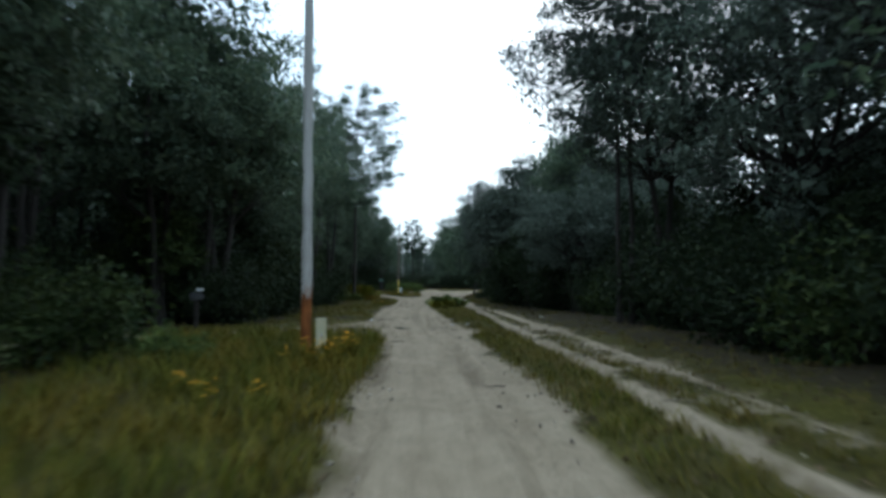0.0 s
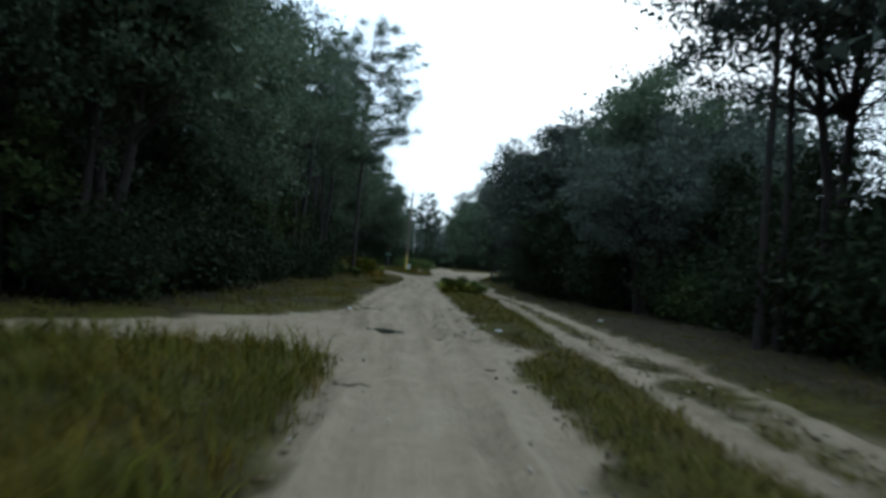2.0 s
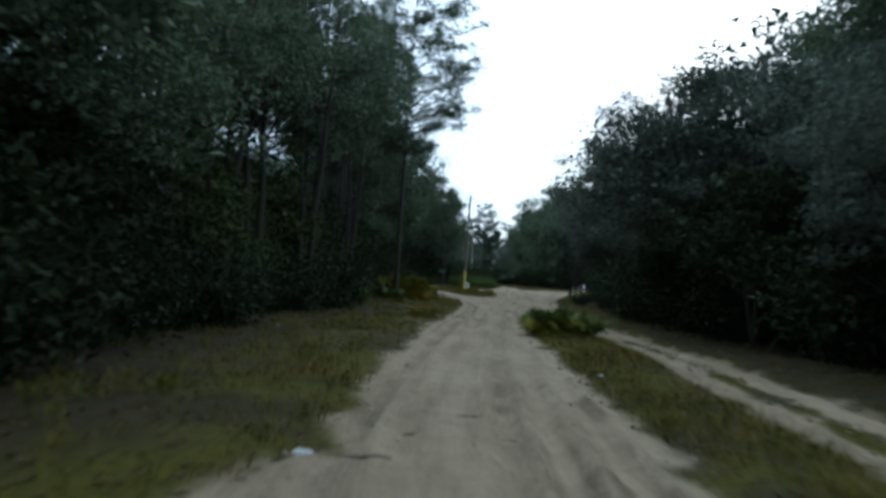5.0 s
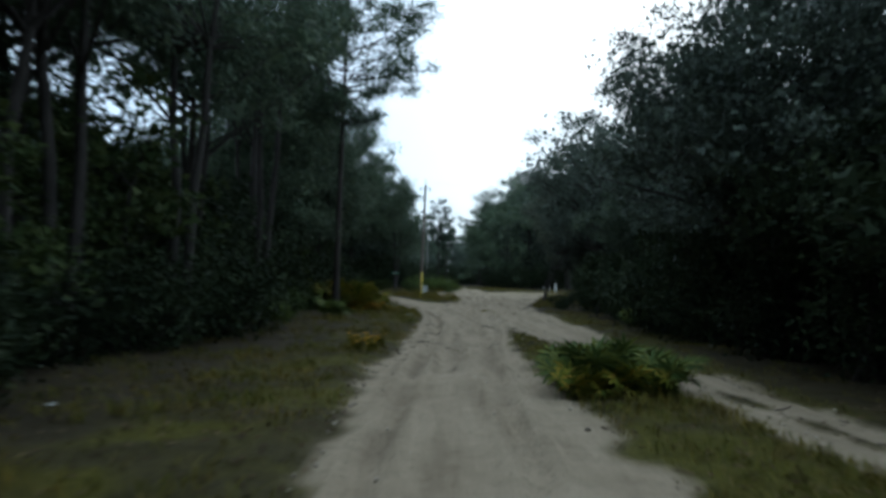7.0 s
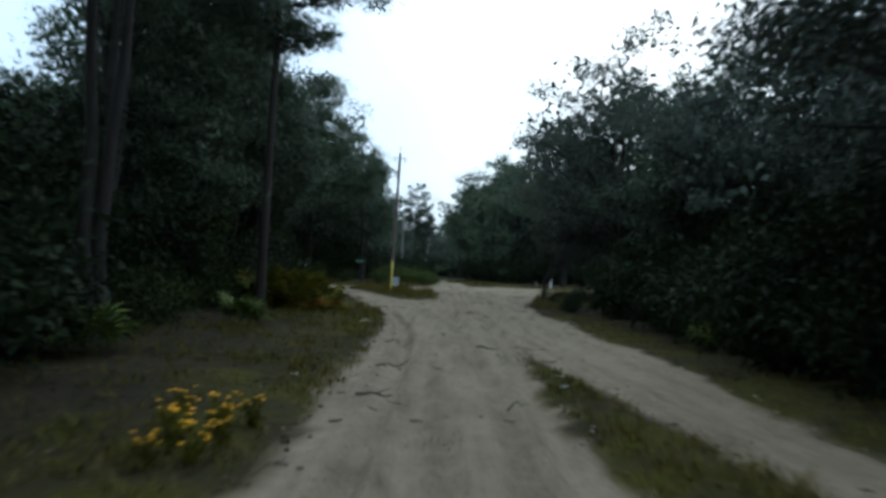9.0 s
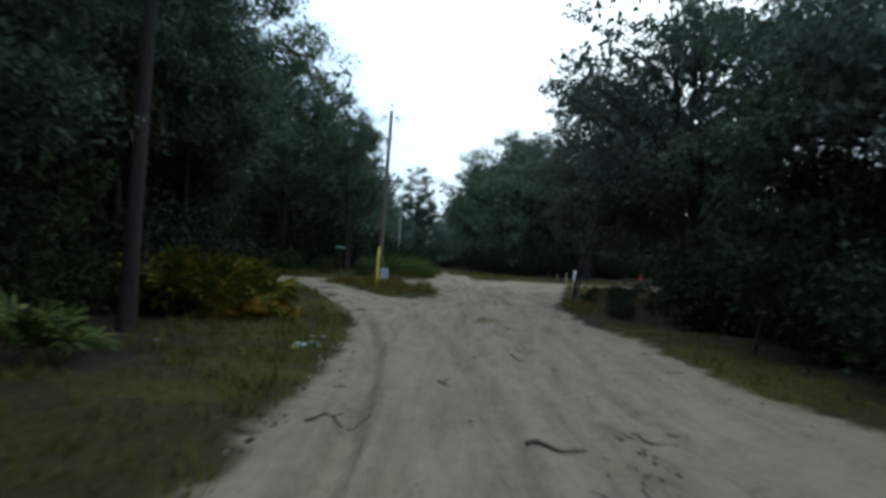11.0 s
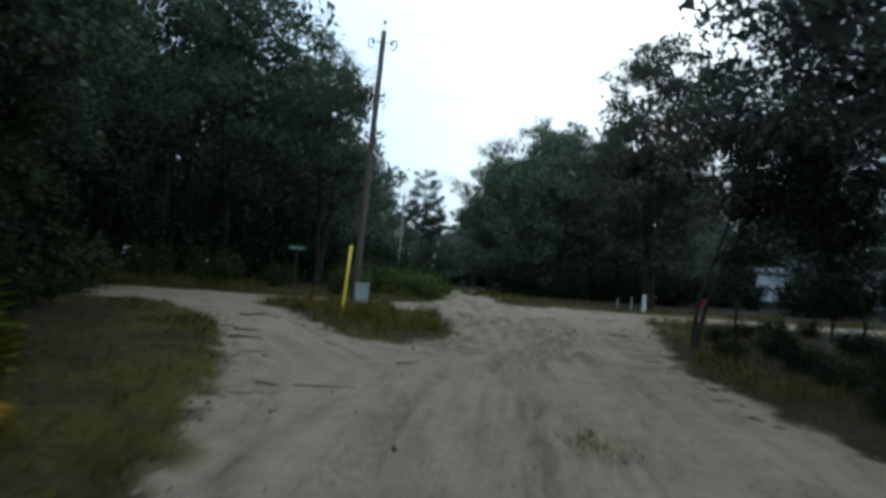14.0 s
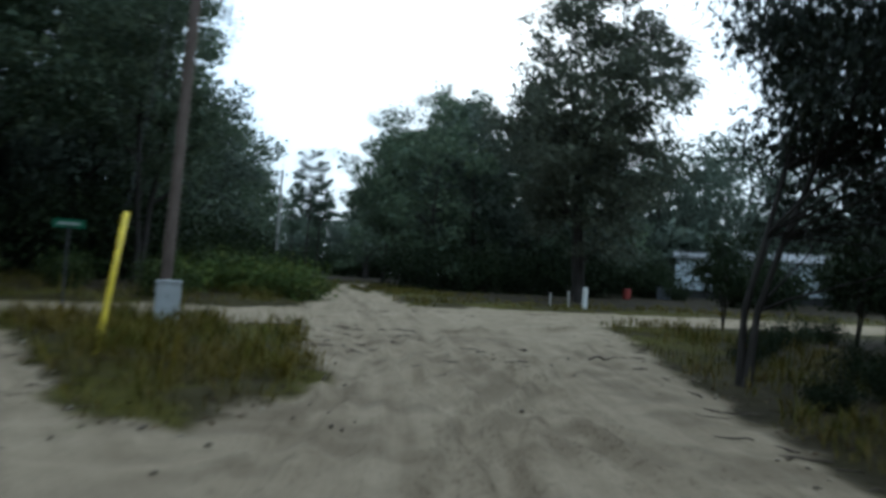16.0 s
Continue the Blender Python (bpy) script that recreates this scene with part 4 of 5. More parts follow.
# past the crossing
for x in np.arange(-34, -8, 4.0):
    place(TALLS[rng.randint(3)], x, 96 - (x + 9) * -0.35 + rng.uniform(-1, 1), rng.uniform(0.9, 1.05), turn())
    place(BACK[rng.randint(2)], x + 1.5, 103 + rng.uniform(-1, 2), rng.uniform(0.9, 1.1), turn())
for y in np.arange(109, 165, 6):
    place(BACK[rng.randint(2)], -6.8 + rng.uniform(-1, 1), y, rng.uniform(0.75, 0.95), turn())
for x, y, s in [(7.8, 117, 0.8), (11.2, 119, 0.92), (15, 120, 0.95), (19, 119.5, 0.9), (21.6, 124.5, 0.75), (9, 128, 1.1), (13.5, 129, 1.15), (17.5, 128, 0.95), (10.5, 140, 1.05), (11.5, 152, 1.25), (26, 135, 1.05), (32, 138, 1.2),
                (38, 140, 1.32), (44, 140, 1.36), (50, 134, 1.3), (22, 136, 1.0), (8, 165, 1.0), (53, 120, 1.15), (36.5, 109, 0.55), (41, 114, 0.6), (33, 101, 0.5), (61, 128, 1.25), (44, 112, 0.7), (8.5, 178, 1.0), (9, 190, 0.8), (13, 196, 0.8), (5.5, 198, 0.75), (1.0, 200, 0.7), (-3.5, 196, 0.75)]:
    place(BACK[rng.randint(2)], x, y, s, turn())
for x, y, s in [(0.0, 171, 0.98), (1.6, 174, 0.8), (-2.4, 182, 0.75)]:
    place(PINES[1], x, y, s, turn(), label="far tall pine standing at the end of the track")


def far_woods(seed, lines):
    """Distant woodland round the place: belts of leaf clumps over stems, taller and lower by turns."""
    rs = np.random.RandomState(seed)
    at, trunks = [], []
    for x0, y0, x1, y1, h, n in lines:
        for k in range(n):
            u = rs.rand()
            x, y = x0 + (x1 - x0) * u + rs.normal() * 1.5, y0 + (y1 - y0) * u + rs.normal() * 1.5
            z0 = ground_at(x, y)
            hh = h * rs.uniform(0.75, 1.1)
            r = hh * 0.24
            p = crown_points(rs, 190, (0, 0, hh * 0.53), (r, r, hh * 0.47), lo=0.2)
            at.append(p + (x, y, z0))
            trunks.append([(x, y, z0 - 0.3, 0.2), (x, y, z0 + hh * 0.8, 0.06)])
    # far leaves carry the haze in their colour
    ob = put("far_woods", leaf_mesh(leaves(rs, np.concatenate(at), 1.1, 0.8)), M_WOOD_HAZE)
    put("stem", tubes(trunks, 4), M_BARK, ob, "dark bare stems of the far trees")
    return tagged(ob, "dense dark woodland in the distance", "woods", kind="stuff")


far_woods(401, [(-70, 205, 70, 205, 13, 60), (-70, 215, 70, 215, 15, 40), (28, -20, 28, 84, 12, 40), (-22, -20, -24, 74, 10, 36), (-75, 100, -36, 108, 13, 20), (-34, 110, -10, 112, 12, 14), (-11, 115, -11, 200, 11, 22),
                (16, 140, 16, 200, 14, 22), (28, 146, 75, 150, 12, 24), (62, 80, 70, 146, 12, 24), (30, 86, 62, 84, 11, 14), (-60, -22, 60, -22, 13, 40), (-62, -20, -70, 92, 12, 40),
                (8, 132, 27, 134, 6, 24), (-48, 98, -10, 108, 6, 30), (30, 128, 52, 126, 6, 16)])

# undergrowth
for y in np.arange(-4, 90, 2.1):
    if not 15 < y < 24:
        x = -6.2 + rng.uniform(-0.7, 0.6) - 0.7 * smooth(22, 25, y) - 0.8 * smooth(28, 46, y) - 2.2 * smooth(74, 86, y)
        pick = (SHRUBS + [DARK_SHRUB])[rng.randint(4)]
        # only dark-leaved shrubs here, standing in for deep shade along the left wood
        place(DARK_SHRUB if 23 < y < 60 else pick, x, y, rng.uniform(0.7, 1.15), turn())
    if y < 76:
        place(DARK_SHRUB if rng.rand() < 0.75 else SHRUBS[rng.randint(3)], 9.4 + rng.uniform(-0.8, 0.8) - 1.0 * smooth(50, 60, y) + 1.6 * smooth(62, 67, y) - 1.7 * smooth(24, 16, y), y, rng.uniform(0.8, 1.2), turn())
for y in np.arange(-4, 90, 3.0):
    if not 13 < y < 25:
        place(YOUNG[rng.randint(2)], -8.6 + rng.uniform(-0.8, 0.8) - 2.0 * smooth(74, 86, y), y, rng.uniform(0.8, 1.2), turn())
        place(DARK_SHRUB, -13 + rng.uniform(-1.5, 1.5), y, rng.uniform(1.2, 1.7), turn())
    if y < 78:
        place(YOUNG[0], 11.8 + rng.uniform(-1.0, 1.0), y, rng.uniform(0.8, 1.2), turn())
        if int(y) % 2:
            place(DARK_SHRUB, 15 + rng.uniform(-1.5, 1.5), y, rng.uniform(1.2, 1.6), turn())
for x, y, s in [(9.8, 69.5, 1.0), (10.2, 73.0, 1.0), (8.6, 66.5, 0.8), (18.5, 84, 1.0), (21, 86, 1.0), (15.5, 79, 1.2)]:
    place(DARK_SHRUB, x, y, s, turn())
for x in np.arange(-0.8, 2.0, 0.9):
    for y in (96.4, 98.6, 101.5):
        place((SHRUBS[1], BRIGHT_SHRUB, BRIGHT_SHRUB)[rng.randint(3)], x - 1.5 + rng.uniform(-0.3, 0.3) - 0.1 * (y - 96), y + rng.uniform(-0.6, 0.6), rng.uniform(0.6, 0.85), turn())
for x in np.arange(-34, -2, 2.4):
    place(SHRUBS[rng.randint(3)], x, 94.2 - max(0, -x - 6) * 0.36 + rng.uniform(-0.5, 0.5), rng.uniform(0.6, 1.0), turn())
for x in np.arange(-36, -6, 3.2):
    place(DARK_SHRUB, x, 98.5 - max(0, -x - 6) * 0.36 + rng.uniform(-0.5, 0.5), rng.uniform(1.0, 1.4), turn())
for x, y, s in [(6.5, 113, 1.0), (8.6, 115, 1.1), (11, 116.5, 1.1), (13.5, 117, 1.0), (16, 118, 1.1), (18.5, 118, 1.0), (-3, 108, 1.0), (-3.2, 113, 1.1), (-3.4, 120, 1.2), (-6, 112, 1.2)]:
    place(DARK_SHRUB, x, y, s, turn())
place(YOUNG[0], 11.9, 92.6, 0.55, 20)
for x, y, s, r in [(24.4, 110.0, 1.05, 50), (26.0, 111.0, 1.2, 170), (32.5, 112.0, 1.3, 260), (24.2, 121.0, 1.0, 80), (25.2, 122.4, 1.0, 10)]:
    place(DARK_SHRUB, x, y, s, r)
for x, y, s in [(7.4, 83.0, 0.3), (8.8, 83.6, 0.38), (8.2, 81.2, 0.36), (9.8, 85.4, 0.4), (8.6, 86.6, 0.3), (10.0, 88.2, 0.36), (11.8, 89.6, 0.4), (9.2, 79.8, 0.42), (7.6, 79.0, 0.36), (10.8, 82.4, 0.5), (12.4, 86.0, 0.5), (10.4, 77.6, 0.6), (7.0, 76.6, 0.4), (13.8, 91.0, 0.4), (11.6, 80.0, 0.6)]:
    place(DARK_SHRUB, x, y, s * 0.66, turn())
for x, y, s in [(1.3, 43.8, 0.42), (2.0, 43.7, 0.45), (2.5, 44.3, 0.45)]:
    place(PALM_OLD, x, y, s, turn(), group="palmettos between the two tracks")
for x, y, s, r in [(1.45, 44.2, 0.64, 110), (2.75, 44.8, 0.55, 200), (2.25, 44.1, 0.66, 300), (1.8, 44.5, 0.72, 60), (1.5, 45.0, 0.6, 150), (2.1, 45.1, 0.62, 240), (1.75, 45.7, 0.5, 330)]:
    place(PALMS[0], x, y, s, r, group="palmettos between the two tracks")
for x, y, s in [(-4.6, 71.6, 0.9), (-5.6, 72.6, 1.1), (-4.2, 73.2, 0.7), (-5.2, 70.4, 0.85), (-6.4, 71.2, 1.1)]:
    place(PALM_OLD, x, y, s, turn(), group="palmettos at the wood's edge")
for x, y, s in [(-5.0, 62.5, 0.7), (-6.0, 55.5, 0.8), (-6.5, 26.8, 0.8), (7.0, 60.5, 0.7), (8.2, 54.0, 0.7)]:
    place(PALMS[rng.randint(2)], x, y, s, turn())

for x, y, s, r in [(-12.5, 42, 0.72, 20), (-14, 36.5, 0.7, 140), (-15.5, 49, 0.75, 250)]:
    place(BACK[0], x, y, s, r)
# bushes and low trees that half hide the house
for x, y, s, r in [(31.1, 118.5, 0.5, 10), (38.4, 117, 0.55, 80), (44.5, 114.5, 0.6, 200), (29.6, 120.5, 0.34, 300)]:
    place(BACK[1], x, y, s, r)
for x, y, s, r in [(30.2, 117.5, 0.8, 0), (32.3, 117.8, 0.8, 90), (37.0, 116.5, 0.9, 40), (39.8, 116, 0.9, 150), (24.6, 117.8, 0.5, 60), (46, 114, 1.2, 15), (49, 112, 1.2, 95), (43, 110, 1.1, 200)]:
    place(DARK_SHRUB, x, y, s, r)
for x, y, s, r in [(13.0, 46.0, 1.1, 40), (13.0, 52.5, 1.2, 130)]:
    place(OAKS[1], x, y, s, r)
for x, y, s, r in [(7.0, 43.6, 1.0, 10), (6.9, 46.6, 1.05, 100), (14.3, 90.6, 0.62, 30), (15.8, 91.4, 0.66, 160)]:
    place(YOUNG[0], x, y, s, r)
for x, y, s, r in [(-10.8, 33.0, 0.68, 20), (-13.0, 29.0, 0.75, 70), (-18.0, 38.5, 0.85, 130), (-19.5, 45.0, 0.9, 10)]:
    place(BACK[0], x, y, s, r)
for k, x in enumerate(np.arange(-5, 12, 2.1)):
    place(DARK_SHRUB, x, 186 + 3 * (k % 2), 1.5, 40 * k)
place(TALLS[2], -9.8, 46.5, 1.0, 200)
for x, y, s, r in [(-6.0, 99.5, 1.2, 40), (-5.0, 101.5, 1.1, 120), (-7.4, 104.0, 1.4, 200)]:
    place(DARK_SHRUB, x, y, s, r)
for x, y, s, r in [(22.8, 129, 1.2, 0), (25.4, 130, 1.3, 60), (28.0, 131.5, 1.3, 120), (26.8, 128.6, 0.9, 220)]:
    place(DARK_SHRUB, x, y, s, r)
for x, y, s, r in [(-5.4, 71.8, 1.25, 20), (-6.2, 71.2, 1.3, 100), (-5.0, 73.0, 1.15, 170), (-6.6, 72.6, 1.35, 250), (-5.9, 73.6, 1.3, 300)]:
    place(PALM_OLD, x, y, s, r, group="palmettos at the wood's edge")
PALM_DRY = palmetto(97, 13, 1.2, M_PALM_DRY, "dry orange-brown palmetto at the foot of the green ones")
for x, y, s, r in [(-4.1, 72.0, 0.6, 0), (-4.45, 71.1, 0.7, 80), (-3.8, 72.7, 0.5, 160), (-4.3, 72.6, 0.75, 230), (-4.8, 70.5, 0.65, 300), (-4.2, 71.5, 0.6, 30)]:
    place(PALM_DRY, x, y, s, r, group="palmettos at the wood's edge")

# ---- grass, weeds and litter ----


def blades(rs, x, y, height, lean=0.35, width=0.012):
    """Bent grass blades, each a narrow strip of its own."""
    n = len(x)
    z = ground_height(x, y) - 0.02
    az = rs.uniform(0, 6.28, n)
    h = height * rs.uniform(0.5, 1.3, n)
    ln = h * lean * rs.uniform(0.3, 1.6, n)
    d = np.stack([np.cos(az), np.sin(az), np.zeros(n)], 1)
    s = np.stack([-np.sin(az), np.cos(az), np.zeros(n)], 1) * (width * rs.uniform(0.6, 1.4, n))[:, None]
    b = np.stack([x, y, z], 1)
    up = np.array((0, 0, 1.0))
    m1 = b + d * (ln * 0.35)[:, None] + up * (h * 0.65)[:, None]
    e = b + d * ln[:, None] + up * h[:, None]
    return np.stack([b - s, m1 - s * 0.7, e, m1 + s * 0.7], 1).reshape(-1, 3)


def tuft_field(seed, n, x0, x1, y0, y1, inside, tuft, height, lean=0.35, width=0.012):
    rs = np.random.RandomState(seed)
    tx, ty = rs.uniform(x0, x1, n), rs.uniform(y0, y1, n)
    keep = inside(tx, ty, rs.rand(n))
    tx, ty = tx[keep], ty[keep]
    k = len(tx) * tuft
    x = np.repeat(tx, tuft) + rs.normal(size=k) * 0.07
    y = np.repeat(ty, tuft) + rs.normal(size=k) * 0.07
    hs = np.repeat(height * (0.6 + 0.7 * rs.rand(len(tx))), tuft)
    return blades(rs, x, y, hs, lean, width)


def verge(x, y, r):
    d = -sand_depth(x, y)
    patch = smooth(-0.5, 0.45, value_noise(x, y, 1.6, 70) + 0.5 * value_noise(x, y, 0.55, 71))
    patch = np.maximum(patch, 0.8 * smooth(24, 20, y))
    return (d > 0.05) & (r < np.clip(0.12 + patch * 0.95, 0, 1) * np.exp(-np.maximum(d - 2.2, 0) / 1.7))


grass = put("roadside_grass", leaf_mesh(np.concatenate([
    tuft_field(1, 17000, -7.5, 0, -2, 90, verge, 9, 0.11, 0.8, 0.009),
    tuft_field(2, 13000, 1.0, 9.5, -2, 92, lambda x, y, r: verge(x, y, r + 0.5 * (x > 5) * ((y < 50) | (y > 75) | (x > 7))), 8, 0.11, 0.8, 0.009),
    tuft_field(3, 5200, 1.2, 3.3, -2, 60, verge, 11, 0.13, 0.8, 0.008),
    tuft_field(4, 2600, -5, 1.6, 81, 91.5, verge, 10, 0.24, 0.7, 0.01),
    tuft_field(5, 2500, -16, 0, 88, 97, verge, 7, 0.32),
    tuft_field(8, 2200, 5.5, 13, 76, 93, verge, 9, 0.26, 0.5, 0.012),
    tuft_field(6, 3500, 3, 26, 95, 114, verge, 7, 0.15, width=0.02),
    tuft_field(7, 1500, -3.5, 6, 95, 125, verge, 7, 0.17, width=0.02)]), 4), M_GRASS)
tagged(grass, "olive and straw-coloured roadside grass tufts", "grass", kind="stuff")
tall_grass = put("tall_weeds", leaf_mesh(np.concatenate([
    tuft_field(11, 2600, -6, -0.6, 2, 20, verge, 11, 0.3, 0.7, 0.01),
    tuft_field(14, 1500, -7, -1.6, 26, 66, verge, 10, 0.2, 0.8, 0.009),
    tuft_field(15, 500, 1.2, 3.3, 2, 56, verge, 10, 0.2, 0.8, 0.009),
    tuft_field(12, 620, -4, 1.0, 82, 89.5, verge, 11, 0.36, 0.6, 0.011),
    tuft_field(13, 500, -5.5, -1.4, 60, 80, verge, 8, 0.28, 0.6, 0.01)]), 4), M_WEED)
for k, (x, y, r, n) in enumerate([(1.93, 74.45, 0.13, 18), (2.04, 73.95, 0.14, 20), (2.13, 73.5, 0.1, 9), (2.37, 71.95, 0.07, 6), (2.43, 71.45, 0.08, 8), (-0.32, 50.5, 0.15, 6)]):
    rs = np.random.RandomState(500 + k)
    tx, ty = x + rs.normal(size=n * 8) * r, y + rs.normal(size=n * 8) * r * 1.3
    tuft = put("grass_tuft", leaf_mesh(blades(rs, tx, ty, np.full(n * 8, 0.055), 1.1, 0.009), 4), M_WEED)
    tagged(tuft, "low tuft of grass growing out of the sand", "grass", "tufts in the sand", "stuff")
tagged(tall_grass, "tall green weeds beside the track", "weeds", kind="stuff")


def dead_leaves(seed, n, inside):
    rs = np.random.RandomState(seed)
    x, y = rs.uniform(-12, 14, n), rs.uniform(-2, 96, n)
    k = inside(x, y, rs.rand(n))
    x, y = x[k], y[k]
    at = np.stack([x, y, ground_height(x, y) + 0.012], 1)
    d = rs.normal(size=(len(x), 3)) * (1, 1, 0.15)
    d /= np.linalg.norm(d, axis=1)[:, None]
    s = np.cross(d, (0, 0, 1.0))
    ln, wd = rs.uniform(0.035, 0.075, len(x))[:, None], rs.uniform(0.02, 0.035, len(x))[:, None]
    return np.stack([at - d * ln, at + s * wd + (0, 0, 0.01), at + d * ln, at - s * wd + (0, 0, 0.004)], 1).reshape(-1, 3)


fallen = put("fallen_leaves", leaf_mesh(dead_leaves(21, 46000, lambda x, y, r: (-sand_depth(x, y) > -0.1) & (r < 0.9)), 4), M_DEAD)
tagged(fallen, "brown fallen leaves and twigs on the forest floor", "leaf litter", kind="stuff")


def flower_weed(seed, height, flowers):
    """A leafy weed with yellow daisy heads."""
    rs = np.random.RandomState(seed)
    plant = new("flowering_weed")
    tagged(plant, "green weed with yellow flower heads", "flower")
    stems, at, out, pet = [], [], [], []
    for k in range(flowers):
        az, r = rs.uniform(0, 6.28), rs.uniform(0.03, 0.28)
        h = height * rs.uniform(0.6, 1.1)
        e = np.array((math.cos(az) * r, math.sin(az) * r, h))
        stems.append([(0, 0, -0.03, 0.006), (e[0] * 0.5, e[1] * 0.5, h * 0.6, 0.005), (*e, 0.003)])
        for u in np.linspace(0.15, 0.9, 12):
            o = rs.normal(size=(2, 3)) * 0.04
            at.append(np.array((e[0] * u, e[1] * u, h * u)) + o)
            out.append(o * 20)
        for b in range(8):
            w = b * 0.785
            d = np.array((math.cos(w), math.sin(w), 0.15))
            s = np.array((-math.sin(w), math.cos(w), 0)) * 0.022
            pet += [e, e + d * 0.032 + s * 0.7, e + d * 0.056, e + d * 0.032 - s * 0.7]
    tagged(put("stem", tubes(stems, 4), M_WEED, plant), kind="stuff")
    put("foliage", leaf_mesh(leaves(rs, np.concatenate(at), 0.13, 0.035, np.concatenate(out))), M_WEED, plant)
    tagged(put("bloom", leaf_mesh(np.array(pet), 4), M_FLOWER, plant, "bright yellow petals"), kind="stuff")
    return plant


WEEDS = [flower_weed(101 + k, 0.56, 9) for k in range(2)]
for x, y, s in [(-1.35, 12.5, 0.8), (-1.5, 12.3, 0.8), (-1.2, 12.6, 0.9), (-1.45, 12.0, 0.7), (-1.6, 11.7, 0.7), (-1.3, 12.9, 0.9), (-1.9, 12.4, 0.8), (-2.2, 12.5, 0.6), (-2.9, 9.2, 0.6), (-2.4, 8.6, 0.6), (-1.9, 9.0, 0.5),
                (-2.35, 49.2, 0.6), (-2.6, 49.5, 0.65), (-2.25, 49.8, 0.6), (-2.75, 50.0, 0.6), (-2.45, 50.3, 0.65), (-2.15, 50.6, 0.6), (-2.9, 50.7, 0.6), (-2.6, 49.0, 0.5), (-3.2, 70.4, 0.7), (-3.5, 71.0, 0.7), (-2.9, 69.4, 0.5)]:
    place(WEEDS[rng.randint(2)], x, y, s, rng.uniform(0, 360), sink=0.02, group="yellow flowers along the verge")

# ---- poles and roadside fittings ----


def box(w, d, h, bevel=0.01, z=0.0):
    bm = bmesh.new()
    bmesh.ops.create_cube(bm, size=1)
    bmesh.ops.scale(bm, vec=(w, d, h), verts=bm.verts)
    bmesh.ops.translate(bm, vec=(0, 0, z + h / 2), verts=bm.verts)
    if bevel:
        bmesh.ops.bevel(bm, geom=list(bm.edges), offset=bevel, segments=2, affect="EDGES")
    return bm


def round_bar(r0, r1, h, sides=14, z=0.0):
    bm = bmesh.new()
    bmesh.ops.create_cone(bm, cap_ends=True, segments=sides, radius1=r0, radius2=r1, depth=h)
    bmesh.ops.translate(bm, vec=(0, 0, z + h / 2), verts=bm.verts)
    return bm


def moved(bm, m):
    bmesh.ops.transform(bm, matrix=m, verts=bm.verts)
    return bm


def utility_pole(x, y, height, r0, r1, mat, label, rotten=0.0, lean=(0.0, 0.0), fittings=True):
    pole = thing("utility_pole", x, y, label, "utility pole")
    pole.matrix_world = pose(x, y, ground_at(x, y), lean[0], lean[1], 0)
    rs = np.random.RandomState(int(height * 10))
    def shaft(z0, z1, n, grow=0.0):
        path = []
        for z in np.linspace(z0, z1, n):
            r = r0 + (r1 - r0) * max(z, 0) / height
            path.append((rs.normal() * 0.004, rs.normal() * 0.004, z, r + grow + rs.normal() * 0.003))
        return path
    if rotten:
        put("butt", tubes([shaft(-0.4, rotten, 8, 0.004)], 16), M_POLE_RED, pole, "reddish rotting butt of the pole")
        put("shaft", tubes([shaft(rotten - 0.03, height, 26) + [(0, 0, height + 0.005, 0.01)]], 16), mat, pole, "smooth weathered grey wood")
    else:
        put("shaft", tubes([shaft(-0.4, height, 26) + [(0, 0, height + 0.005, 0.01)]], 16), mat, pole, "brown treated wood")
    if fittings:
        part("top_pin", round_bar(0.012, 0.012, 0.3, 8, height - 0.02), M_METAL, pole)
        part("insulator", moved(round_bar(0.06, 0.045, 0.1, 12), pose(0, 0, height + 0.26)), M_PORCELAIN, pole, "dark porcelain top insulator")
        for side in (-1, 1):
            loop = []
            for k in range(9):
                w = -2.6 + k * 0.62
                loop.append((side * (0.36 + 0.1 * math.cos(w)), 0, height - 0.42 + 0.17 * math.sin(w), 0.022))
            put("jumper", tubes([loop], 6), M_CABLE, pole, "curled wire loop")
            put("bracket", tubes([[(0, 0, height - 0.36, 0.02), (side * 0.3, 0, height - 0.36, 0.016)]], 6), M_METAL, pole)
            part("insulator", moved(round_bar(0.05, 0.04, 0.16, 10), pose(side * 0.3, 0, height - 0.44)), M_PORCELAIN, pole)
    return pole


utility_pole(-1.96, 12.95, 10.2, 0.086, 0.068, M_POLE, "weathered grey wooden utility pole with a reddish rotten base", rotten=2.2, fittings=False)
utility_pole(-1.9, 89.3, 8.92, 0.108, 0.085, M_POLE_BROWN, "brown wooden utility pole with insulators at its top", lean=(0, 1.2))
utility_pole(-1.8, 129, 8.0, 0.12, 0.09, M_POLE, "far wooden utility pole beside the track")

for z, far_z, r, name in ((9.5, 9.3, 0.003, "overhead_wire"), (7.6, 7.4, 0.003, "overhead_wire")):
    pts = []
    for u in np.linspace(0, 1, 14):
        pts.append((-1.8 + 62 * u, 89.3 + 14 * u, z + (far_z - z) * u - 2.2 * u * (1 - u), r))
    tagged(put(name, tubes([pts], 5), M_CABLE), "thin dark overhead wire from the pole", "wire")


